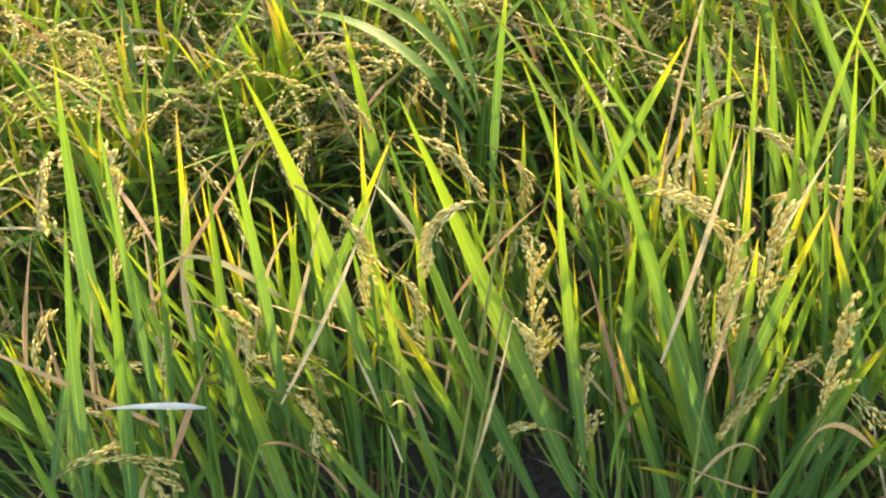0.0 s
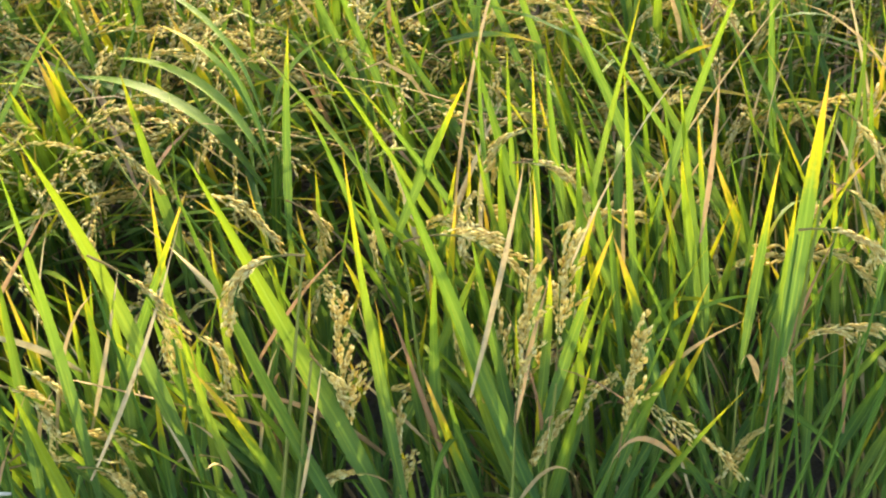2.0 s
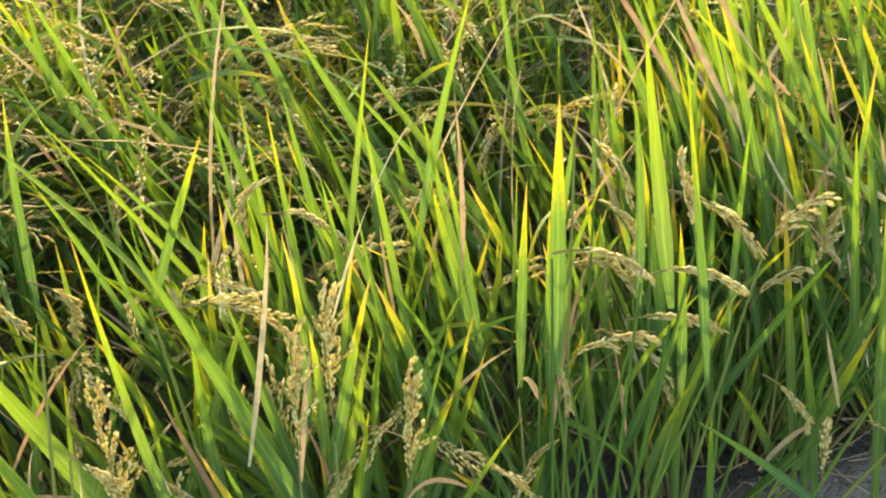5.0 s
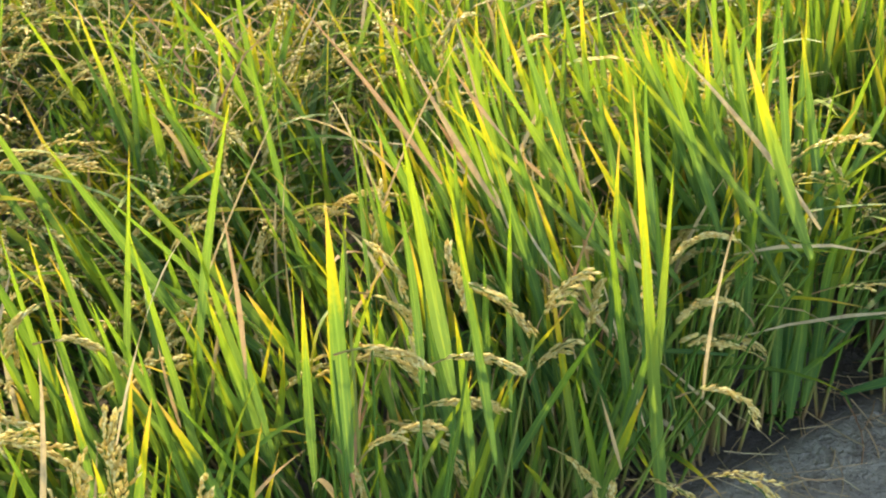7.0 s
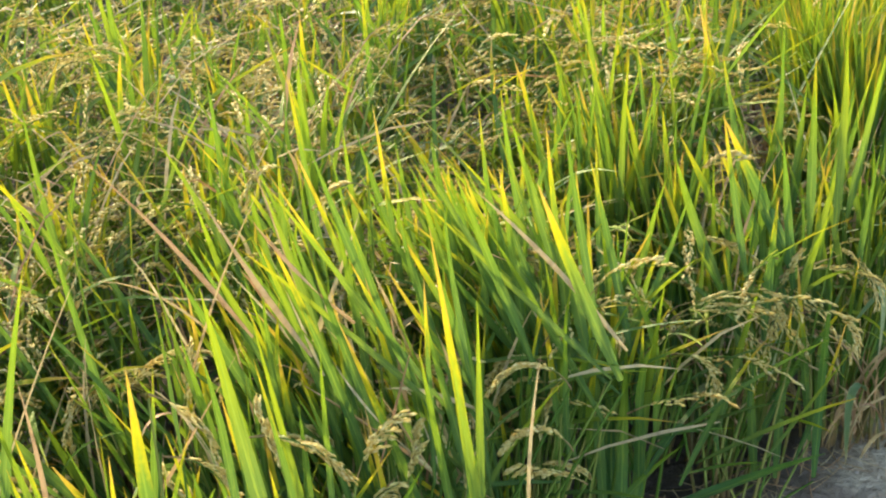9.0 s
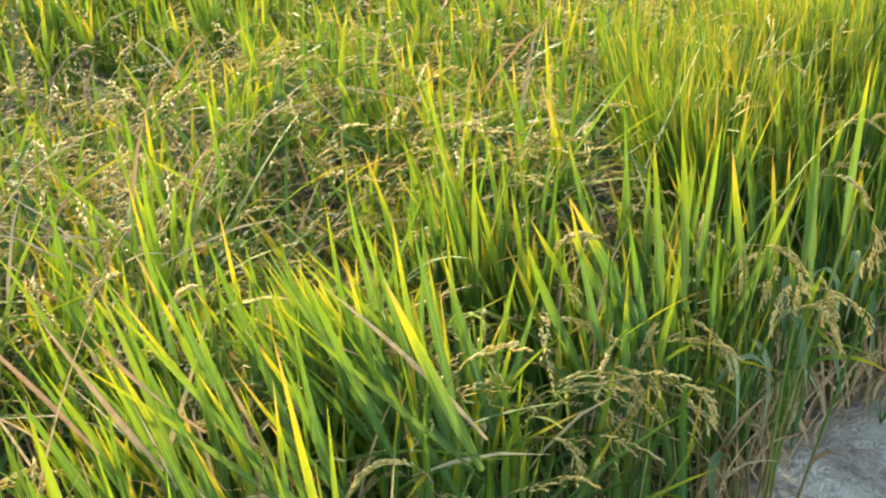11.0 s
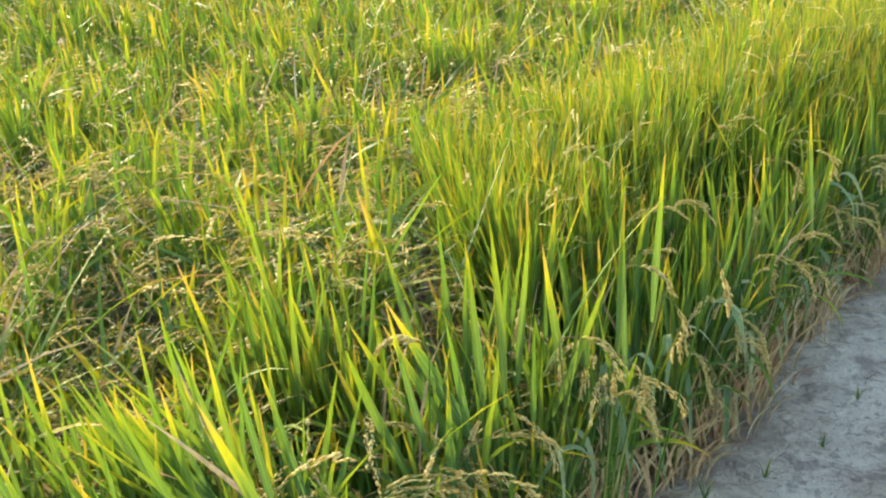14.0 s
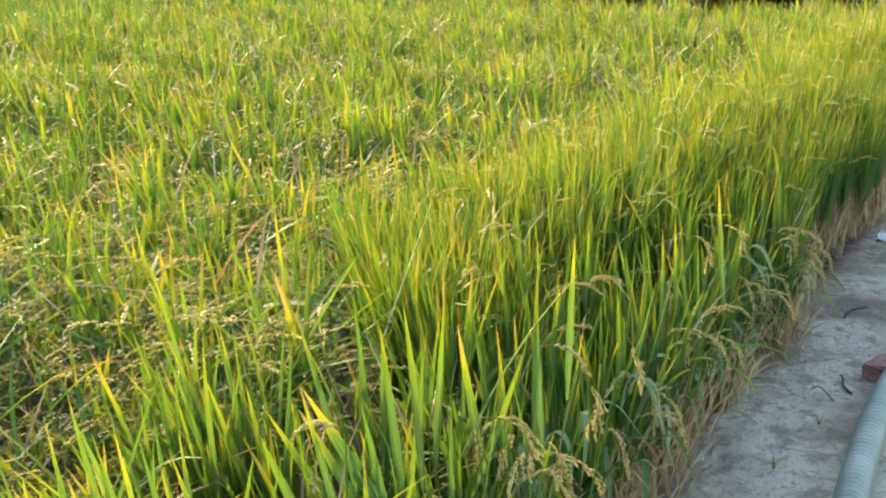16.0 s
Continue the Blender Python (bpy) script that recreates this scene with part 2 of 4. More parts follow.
GRAIN_F = np.array([(0, 1, 2, 2), (0, 2, 3, 3), (0, 3, 4, 4), (0, 4, 1, 1), (5, 2, 1, 1), (5, 3, 2, 2), (5, 4, 3, 3), (5, 1, 4, 4)])


SLIM_F = np.array([(0, 1, 2, 2), (0, 2, 3, 3), (0, 3, 1, 1), (4, 2, 1, 1), (4, 3, 2, 2), (4, 1, 3, 3)])


def grain(base, way, length, width, mat=1):
    way = way / np.linalg.norm(way)
    a = np.cross(way, (0.31, 0.62, 0.71))
    a /= np.linalg.norm(a)
    b = np.cross(way, a)
    if length > 0.0117:
        mid = base + way * length * 0.42
        return np.array([base, mid + a * width / 2, mid + (b * 0.87 - a * 0.5) * width / 2, mid - (b * 0.87 + a * 0.5) * width / 2, base + way * length]), SLIM_F, np.linspace(0, 1, 5), np.full(5, 0.5), np.full(6, mat)
    mid = base + way * length * 0.48
    a, b = a * width / 2, b * width * 0.36
    return np.array([base, mid + a, mid + b, mid - a, mid - b, base + way * length]), GRAIN_F, np.linspace(0, 1, 6), np.full(6, 0.5), np.full(8, mat)


def panicle(rng, length, start, bend, grains, glen=0.0090, gwide=0.42, loose=0.16, n=10):
    """A head of rice: an arching stalk, side branches that lie close along it, and overlapping grains on them."""
    s = np.linspace(0, 1, n)
    ang = start + bend * s ** 1.1
    mid = (ang[1:] + ang[:-1]) / 2
    ds = length / (n - 1)
    pts = np.stack([np.concatenate([[0], np.cumsum(np.sin(mid)) * ds]), 0.012 * np.sin(3 * s + rng.uniform(0, 6)) * s, np.concatenate([[0], np.cumsum(np.cos(mid)) * ds])], 1)
    parts = [tube(pts, np.linspace(0.0014, 0.0006, n), 3, 0)]
    branches = max(4, int(grains / (17 if grains > 75 else (8 if grains > 30 else 3))))
    per = max(1, int(round(grains / branches)))
    for b in range(branches):
        k = 0.18 + 0.72 * (b + rng.uniform(0, 0.8)) / branches
        i = min(n - 2, int(k * (n - 1)))
        p = pts[i] + (pts[i + 1] - pts[i]) * (k * (n - 1) - i)
        way = np.array([math.sin(ang[i]), 0, math.cos(ang[i])]) + rng.normal(0, loose, 3) * np.array([1, 1.6, 1])
        way /= np.linalg.norm(way)
        blen = length * rng.uniform(0.26, 0.42) * (1.1 - 0.5 * k)
        step = blen / per
        droop = (0.0 if bend < 0.5 else 0.05) if per > 3 else 0.2
        q = p.copy()
        for g in range(per):
            way = way + np.array([0.02, 0, -droop]) + rng.normal(0, 0.04, 3)
            way /= np.linalg.norm(way)
            q = q + way * step
            gl = glen * rng.uniform(0.85, 1.12)
            out = rng.normal(0, 1, 3)
            out -= way * (out @ way)
            out /= np.linalg.norm(out)
            parts.append(grain(q + out * 0.0016, way + out * rng.uniform(0.04, 0.16), gl, gl * gwide * rng.uniform(0.88, 1.1)))
    return stack(parts)


def to_mesh(name, shape, mats, smooth=True):
    v, f, al, ac, m = shape
    f = np.asarray(f)
    me = bpy.data.meshes.new(name)
    tri = f[:, 2] == f[:, 3]
    count = np.where(tri, 3, 4)
    flat = f.ravel()[np.stack([np.ones_like(tri), np.ones_like(tri), np.ones_like(tri), ~tri], 1).ravel()]
    me.vertices.add(len(v))
    me.vertices.foreach_set("co", np.ascontiguousarray(v, np.float32).ravel())
    me.loops.add(len(flat))
    me.loops.foreach_set("vertex_index", flat.astype(np.int32))
    me.polygons.add(len(f))
    me.polygons.foreach_set("loop_start", np.concatenate([[0], np.cumsum(count)[:-1]]).astype(np.int32))
    for mat in mats:
        me.materials.append(mat)
    me.polygons.foreach_set("material_index", m.astype(np.int32))
    me.polygons.foreach_set("use_smooth", np.full(len(f), smooth))
    for key, val in (("along", al), ("across", ac)):
        me.attributes.new(key, "FLOAT", "POINT").data.foreach_set("value", val.astype(np.float32))
    me.update()
    me.validate()
    return me


def part(name, mesh, parent, label="", at=None):
    ob = new(name, mesh)
    ob.parent = parent
    if at is not None:
        ob.matrix_basis = at
    return tagged(ob, label)


def shape_part(name, shape, mats, parent=None, label="", at=None, smooth=True):
    return part(name, to_mesh(name, shape, mats, smooth), parent, label, at)


# ---- the ground: one sheet, a path beside the field, its edge a low bank ----
def edge(x):
    """Where the field begins, as y over x."""
    return 0.985 - 0.060 * x if x < 6.5 else 0.595 - 0.01 * (x - 6.5)


def path_height(x, y):
    h = 0.014 * noise.noise((x * 1.7, y * 1.7, 0.3)) + 0.015 * noise.noise((x * 6, y * 8, 2.1)) + 0.005 * noise.noise((x * 17, y * 17, 5.1))
    if y > edge(x):
        h -= 0.03 * min(1.0, (y - edge(x)) / 0.15)
    return h


def ground_sheet():
    xs = np.concatenate([[-2500, -600, -150, -40, -15, -8], np.arange(-5, 9, 0.05), [9.5, 11, 14, 20, 45, 160, 700, 2500]])
    ys = np.concatenate([[-2500, -500, -120, -30, -10, -5], np.arange(-2.5, 1.6, 0.04), [1.8, 2.2, 3, 5, 9, 16, 40, 140, 600, 2500]])
    nx, ny = len(xs), len(ys)
    v = np.array([(x, y, path_height(x, y)) for x in xs for y in ys])
    f = np.array([(i * ny + j, (i + 1) * ny + j, (i + 1) * ny + j + 1, i * ny + j + 1) for i in range(nx - 1) for j in range(ny - 1)])
    # the dark soil reaches further out beside the bare gap; beyond y = -0.5 unseen ground is darkened to cut bounce
    # light
    damp_and_dimmed = np.array([min(1.0, max(0.0, (y - edge(x) + 0.06) / 0.10, min(0.62, (y - edge(x) + 0.06 + 0.20 * math.exp(-((x - 1.45) / 0.45) ** 2)) / 0.14), (-0.5 - y) / 0.3)) for x in xs for y in ys])
    me = to_mesh("ground", (v, f, damp_and_dimmed, damp_and_dimmed, np.zeros(len(f))), [MUD])
    me.attributes.new("damp_and_dimmed", "FLOAT", "POINT").data.foreach_set("value", damp_and_dimmed.astype(np.float32))
    return tagged(new("ground", me), "dry cracked grey mud path between moist dark field soil and unseen darkened ground", "ground", kind="structure")


ground = ground_sheet()

# ---- a stock of shapes that the plants share ----
rng = np.random.default_rng(11)
STOCK = {
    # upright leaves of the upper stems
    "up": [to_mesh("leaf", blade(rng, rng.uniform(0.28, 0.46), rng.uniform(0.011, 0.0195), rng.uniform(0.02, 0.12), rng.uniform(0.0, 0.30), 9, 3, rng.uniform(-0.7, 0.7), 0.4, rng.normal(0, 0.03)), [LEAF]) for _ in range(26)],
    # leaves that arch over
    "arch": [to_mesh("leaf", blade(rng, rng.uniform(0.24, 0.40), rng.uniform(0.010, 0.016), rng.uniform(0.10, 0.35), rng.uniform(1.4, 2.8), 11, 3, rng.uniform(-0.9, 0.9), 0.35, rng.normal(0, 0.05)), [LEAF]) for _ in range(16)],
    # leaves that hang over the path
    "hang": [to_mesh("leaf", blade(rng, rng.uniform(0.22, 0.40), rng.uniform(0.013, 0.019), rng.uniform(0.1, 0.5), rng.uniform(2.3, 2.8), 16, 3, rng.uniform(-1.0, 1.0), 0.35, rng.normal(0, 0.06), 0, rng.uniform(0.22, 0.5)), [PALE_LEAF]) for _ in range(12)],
    # withered leaves of the lower stems
    "dry": [to_mesh("dry_leaf", blade(rng, rng.uniform(0.11, 0.28), rng.uniform(0.005, 0.011), rng.uniform(0.0, 0.25), rng.uniform(0.1, 1.3), 8, 3, rng.uniform(-3, 3), 0.8, rng.normal(0, 0.12)), [STRAW]) for _ in range(10)],
    # dead upper leaves, bleached and twisted
    "dead": [to_mesh("dead_leaf", blade(rng, rng.uniform(0.20, 0.38), rng.uniform(0.004, 0.009), rng.uniform(0.0, 0.4), rng.uniform(0.1, 1.2), 9, 3, rng.uniform(-4, 4), 0.9, rng.normal(0, 0.10)), [STRAW]) for _ in range(8)],
    # long withered flag leaves that lean across the stand
    "stalk": [to_mesh("dead_leaf", blade(rng, rng.uniform(0.42, 0.62), rng.uniform(0.0035, 0.0065), rng.uniform(0.0, 0.1), rng.uniform(0.0, 0.35), 9, 3, rng.uniform(-2, 2), 0.7, rng.normal(0, 0.04)), [STRAW]) for _ in range(4)],
    "stem": [to_mesh("stem", tube([(0.02 * (k / 6) ** 2 * c, 0, k / 6) for k in range(7)], np.linspace(0.0034, 0.0014, 7), 6), [STEM]) for c in (-0.5, 0.4, 1.0)],
    "head": [to_mesh("panicle", panicle(rng, rng.uniform(0.16, 0.23), rng.uniform(0.05, 0.35), rng.uniform(1.8, 3.0), int(rng.integers(130, 160)), 0.0100, 0.42, 0.035), [STEM, GRAIN]) for _ in range(14)],
    "young": [to_mesh("panicle", panicle(rng, rng.uniform(0.14, 0.19), rng.uniform(0.0, 0.12), rng.uniform(0.2, 0.7), int(rng.integers(80, 100)), 0.0104, 0.45, 0.045), [STEM, GRAIN]) for _ in range(6)],
}


def turn(az, lean):
    """Leans what grows up +z by an angle towards the direction az."""
    return Matrix.Rotation(az, 4, "Z") @ Matrix.Rotation(lean, 4, "Y")


def plan_plant(rng, tillers, tall, spread, heads, archy, dry, low=0.0, weep=0, stalks=0):
    """One rice plant as a list of (kind, number, pose): stems in a tuft, leaves at their nodes, heads on top."""
    out = []
    for k in range(tillers):
        az = rng.uniform(-math.pi, math.pi)
        r = 0.05 * math.sqrt(rng.uniform(0, 1))
        lean = spread * rng.uniform(0.1, 1.0)
        headed = rng.uniform() < heads
        height = tall * (rng.uniform(0.54, 0.74) if headed else rng.uniform(0.46, 0.62))
        base = Matrix.Translation((r * math.cos(az), r * math.sin(az), -0.03)) @ turn(az, lean)
        out.append(("stem", int(rng.integers(3)), base @ Matrix.Diagonal((1, 1, height, 1))))
        for node in (0.22, 0.45, 0.68, 0.90):
            if rng.uniform() < {0.22: 1 - low, 0.45: 0.15}.get(node, 0):
                continue
            kind = "arch" if rng.uniform() < archy else ("dead" if rng.uniform() < 0.11 else "up")
            p = base @ Matrix.Translation((0, 0, height * node)) @ turn(rng.uniform(-math.pi, math.pi), rng.uniform(0.02, 0.22))
            size = tall / 0.74 * rng.uniform(0.68, 1.0)
            out.append((kind, int(rng.integers(len(STOCK[kind]))), p @ Matrix.Scale(size, 4)))
        if headed:
            kind = "young" if rng.uniform() < 0.22 else "head"
            p = base @ Matrix.Translation((0, 0, height * 0.97)) @ turn(rng.uniform(-math.pi, math.pi), rng.uniform(0.0, 0.25))
            out.append((kind, int(rng.integers(len(STOCK[kind]))), p))
    for k in range(stalks):
        p = Matrix.Translation((0, 0, tall * rng.uniform(0.3, 0.5))) @ turn(rng.uniform(-math.pi, math.pi), rng.uniform(0.25, 0.75))
        out.append(("stalk", int(rng.integers(4)), p))
    for k in range(weep):
        az, lean, height = rng.uniform(-2.6, -0.8), rng.uniform(0.10, 0.30), tall * rng.uniform(0.50, 0.76)
        base = Matrix.Translation((0.05 * math.cos(az), 0.05 * math.sin(az), -0.03)) @ turn(az, lean)
        out.append(("stem", int(rng.integers(3)), base @ Matrix.Diagonal((1, 1, height, 1))))
        out.append(("head", int(rng.integers(len(STOCK["head"]))), base @ Matrix.Translation((0, 0, height * 0.97)) @ turn(rng.normal(0, 0.5), 0.1)))
        out.append(("arch", int(rng.integers(len(STOCK["arch"]))), base @ Matrix.Translation((0, 0, height * 0.6)) @ turn(rng.normal(0, 0.9), 0.1)))
        for _ in range(2):
            hang = Matrix.Translation((rng.uniform(-0.10, 0.10), rng.uniform(-0.11, -0.01), tall * rng.uniform(0.20, 0.54))) @ turn(rng.normal(-2.2, 0.7), rng.uniform(0.0, 0.2))
            out.append(("hang", int(rng.integers(12)), hang))
    for k in range(dry):
        az = rng.uniform(-math.pi, math.pi) if k % 3 == 0 else rng.uniform(-2.7, -0.4)
        r = rng.uniform(0.03, 0.085 if dry < 40 else 0.13)
        p = Matrix.Translation((r * math.cos(az), r * math.sin(az), rng.uniform(-0.02, 0.10))) @ turn(rng.uniform(-math.pi, math.pi), rng.uniform(0.0, 0.22))
        out.append(("dry", int(rng.integers(len(STOCK["dry"]))), p))
    return out


PART_NAME = {"up": "leaf", "arch": "leaf", "hang": "leaf", "dry": "dry_leaf", "dead": "dead_leaf", "stalk": "dead_leaf", "stem": "stem", "head": "panicle", "young": "panicle"}
PART_LABEL = {"hang": "leaf hanging over the path", "arch": "arching leaf", "dry": "withered brown leaf", "dead": "bleached dead leaf", "stalk": "long bleached dead leaf", "head": "drooping golden rice head", "young": "upright pale rice head"}


def rice_plant(plan, at, label, group):
    plant = new("rice_plant")
    plant.empty_display_size = 0.05
    plant.matrix_basis = at
    for kind, k, m in plan:
        part(PART_NAME[kind], STOCK[kind][k], plant, PART_LABEL.get(kind, ""), m)
    return tagged(plant, label, "rice plant", group)


EDGE_PLANS = [plan_plant(rng, 20, rng.uniform(0.66, 0.74), 0.20, 0.08, 0.10, 58, 0.25, 2) for _ in range(7)]
BACK_PLANS = [plan_plant(rng, 20, rng.uniform(0.74, 0.80), 0.18, 0.06, 0.08, 10, 0.45) for _ in range(5)]
FRONT_PLANS = [plan_plant(rng, 17, rng.uniform(0.58, 0.66), 0.30, 0.30, 0.10, 4, 1.0, 0, 0) for _ in range(6)]
clump_rng = np.random.default_rng(77)
CLUMP_PLANS = [plan_plant(clump_rng, 22, clump_rng.uniform(0.76, 0.82), 0.17, 0.05, 0.05, 3, 0.6) for _ in range(4)]
INNER_PLANS = [plan_plant(rng, 13, rng.uniform(0.70, 0.80), 0.34, 0.40, 0.12, 2, 0.1, 0, 1) for _ in range(7)]

# ---- the nearest plants, each a thing of its own ----
WIND = (radians(146), 0.19)      # the stand leans this way
dead_white = to_mesh("dead_leaf", blade(np.random.default_rng(4), 0.104, 0.008, 0.0, 0.1, 10, 3, 1.2, 1.1, 0.03), [BLEACHED])
near = [(1.90, 1.06, 0), (1.97, 1.20, 1)]
x = -1.10
while x < 4.4:
    for row in range(2 if x < 0.3 else (3 if x < 1.0 else (2 if x < 3.3 else 1))):
        px = x + rng.uniform(-0.05, 0.05) + 0.09 * (row % 2)
        py = edge(px) + (0.01 if px > 1.95 else 0.10) + row * 0.19 + rng.uniform(-0.04, 0.04)
        # a bare gap beside one tall tuft
        if not (1.29 < px < 1.97 and py < 1.26) and not (row and abs(px - 0.02) < 0.27):
            near.append((px, py, row))
    x += 0.195
near += [(1.76, 1.25, 1), (1.92, 1.24, 1), (1.96, 1.38, 1), (2.06, 1.30, 1)]
for px, py, row in near:
    lean_az, lean = WIND[0] + rng.normal(0, 0.35), abs(rng.normal(WIND[1] + (0.13 if px < 0.9 else (0.24 if px < 1.9 else 0)), 0.07)) * (1 if row else (0.9 if px < 1.8 else 0.3))
    spin = rng.uniform(-3, 3) if row else rng.uniform(-0.5, 0.5) - (lean_az if px > 1.3 else 0)
    m = Matrix.Translation((px, py, path_height(px, py))) @ turn(lean_az, lean) @ Matrix.Rotation(spin, 4, "Z")
    if row == 0 and px < 1.3:
        plant = rice_plant(FRONT_PLANS[int(rng.integers(6))], m, "broad-leaved green rice plant with hanging golden heads", "rice plants at the field's edge")
        if -0.32 < px < -0.14:
            lie = Matrix.Translation((-0.244, 0.869, 0.433)) @ turn(-2.85, 1.17)
            part("dead_leaf", dead_white, plant, "bleached white dead leaf", m.inverted() @ lie)
    elif row and 1.05 < px < 2.05:
        rice_plant(CLUMP_PLANS[int(rng.integers(7)) % 4], m, "leaning clump of lime-green rice leaves", "rice plants in the stand")
    elif row and px > 1.28:
        rice_plant(BACK_PLANS[int(rng.integers(5))], m, "tall green rice plant behind the edge row", "rice plants in the stand")
    elif row == 0:
        rice_plant(EDGE_PLANS[int(rng.integers(7))], m, "green rice plant with drooping leaves at the path's edge", "rice plants at the field's edge")
    else:
        rice_plant(INNER_PLANS[int(rng.integers(7))], m, "ripening rice plant with yellow-tipped leaves and golden heads", "rice plants in the stand")


def broad_grass(x, y, face):
    """A weed grass in the stand, with a few broad blades that arch over."""
    grass = new("broad_leaf_grass")
    grass.matrix_basis = Matrix.Translation((x, y, -0.03))
    ahead = radians(face)
    for u, z, first, length, bend, width in ARCS:
        side = -1 if bend < 0 else 1
        base = Matrix.Rotation(ahead - math.pi / 2, 4, "Z") @ Matrix.Translation((u, rng.normal(0, 0.03), z + 0.03)) @ Matrix.Rotation(0 if side > 0 else math.pi, 4, "Z")
        shape_part("leaf", blade(rng, length, width, side * radians(first), abs(radians(bend)), 18, 3, rng.uniform(-0.3, 0.3), 0.3), [LEAF], grass, "", base)
        low = Matrix.Rotation(ahead - math.pi / 2, 4, "Z") @ turn(0, math.atan2(u, z))
        part("stem", STOCK["stem"][1], grass, "", low @ Matrix.Diagonal((1, 1, math.hypot(u, z + 0.03), 1)))
    return tagged(grass, "broad light-green grass blades arching among the rice", "grass")


ARCS = [(0.019, 0.443, -18, 0.267, -66, 0.036), (0.018, 0.452, -12, 0.235, -51, 0.032), (0.023, 0.451, -8, 0.216, -27, 0.022), (0.013, 0.416, -25, 0.311, -63, 0.032), (0.028, 0.46, 15, 0.169, 57, 0.02), (0.022, 0.469, -10, 0.268, -56, 0.022)]
broad_grass(0.037, 1.398, 88.4)


# ---- plants of the front rows whose leaves stand out one by one ----
hero_rng = np.random.default_rng(5)


def posed_plant(x, y, face, label, leaves, heads, group="rice plants at the field's edge", fill=16, rise=(0.04, 0.34)):
    """A rice plant whose main leaves and heads spread in the upright plane across the bearing face.
    leaves: out along the plane, height, lean, length, width, bow; heads: out, height, first angle, length, bend."""
    plant = new("rice_plant")
    plant.empty_display_size = 0.05
    plant.matrix_basis = Matrix.Translation((x, y, path_height(x, y)))
    ahead = Vector((math.cos(radians(face)), math.sin(radians(face)), 0))
    right, up = Vector((ahead.y, -ahead.x, 0)), Vector((0, 0, 1))

    def set_at(angle, u, z, depth):
        grow = right * math.sin(angle) + up * math.cos(angle)
        side = right * math.cos(angle) - up * math.sin(angle)
        m = Matrix((side.cross(grow), side, grow)).transposed().to_4x4()
        return Matrix.Translation(right * u + up * z + ahead * depth) @ m

    # blades turn part of the way towards the sun
    to_light = 0.6 * max(-0.7, min(0.7, SUN_AZ - radians(face)))

    def stalk(u, z, depth):
        foot = Vector((hero_rng.normal(0, 0.03) + 0.35 * u, hero_rng.normal(0, 0.03), -0.03))
        rise = Vector((u - foot.x, depth - foot.y, z + 0.03))
        angle = math.atan2(rise.x, rise.z)
        m = set_at(angle, foot.x, foot.z, foot.y) @ Matrix.Rotation(-math.atan2(rise.y, rise.z), 4, "Y")
        part("stem", STOCK["stem"][int(hero_rng.integers(3))], plant, "", m @ Matrix.Diagonal((1, 1, rise.length, 1)))

    for u, z, lean, length, width, bow in leaves:
        depth = hero_rng.normal(0, 0.035)
        foot = min(0.14, max(0.0, (z - 0.06) / math.cos(radians(lean)))) if abs(lean) < 60 else 0.0
        u, z, length = u - foot * math.sin(radians(lean)), z - foot * math.cos(radians(lean)), length + foot
        roll = Matrix.Rotation(to_light + hero_rng.normal(0, 0.4), 4, "Z")
        shape = blade(hero_rng, length, width * 1.08, hero_rng.normal(0, 0.08), hero_rng.normal(0.05, 0.15), 12, 3, hero_rng.normal(0, 0.35), 0.4, bow)
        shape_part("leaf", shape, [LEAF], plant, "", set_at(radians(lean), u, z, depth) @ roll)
        stalk(u, z, depth)
    tilt = sum(row[2] for row in leaves if abs(row[2]) < 60) / len(leaves)
    reach = 0.5 * (max(row[0] for row in leaves) - min(row[0] for row in leaves))
    for k in range(fill):
        u, z, depth = reach * hero_rng.uniform(-1, 1), hero_rng.uniform(*rise), hero_rng.uniform(0.0, 0.12 if rise[1] < 0.4 else 0.22)
        shape = blade(hero_rng, hero_rng.uniform(0.20, 0.36), hero_rng.uniform(0.009, 0.0155), hero_rng.normal(0, 0.15), hero_rng.normal(0.1, 0.25), 9, 3, hero_rng.normal(0, 0.6), 0.4, hero_rng.normal(0, 0.06))
        shape_part("leaf", shape, [LEAF], plant, "", set_at(radians(0.8 * tilt + hero_rng.normal(0, 13)), u, z, depth) @ Matrix.Rotation(to_light, 4, "Z"))
        if k % 3 == 0 and x < 1.1:
            withered = blade(hero_rng, hero_rng.uniform(0.15, 0.32), hero_rng.uniform(0.004, 0.009), hero_rng.normal(0, 0.2), hero_rng.normal(0.2, 0.4), 9, 3, hero_rng.normal(0, 1.6), 0.7, hero_rng.normal(0, 0.08))
            shape_part("dead_leaf", withered, [STRAW], plant, "withered tan leaf", set_at(radians(tilt + hero_rng.normal(0, 18)), u + hero_rng.normal(0, 0.05), z + hero_rng.uniform(0.0, 0.28), depth - 0.05))
        if k % 2:
            stalk(u, z, depth)
    for u, z, first, length, bend in heads:
        depth = hero_rng.normal(-0.03, 0.03)
        side = -1 if bend < 0 else 1
        shape = panicle(hero_rng, max(0.10, length), side * radians(first), abs(radians(bend)), int(640 * max(0.10, length) + 60), 0.0100, 0.42, 0.034 if abs(bend) > 30 else 0.022)
        m = Matrix((right * side, up.cross(right * side), up)).transposed().to_4x4()
        part("panicle", to_mesh("panicle", shape, [STEM, GRAIN]), plant, "ripe golden rice head", Matrix.Translation(right * u + up * z + ahead * depth) @ m)
        stalk(u, z, depth)
    return tagged(plant, label, "rice plant", group)


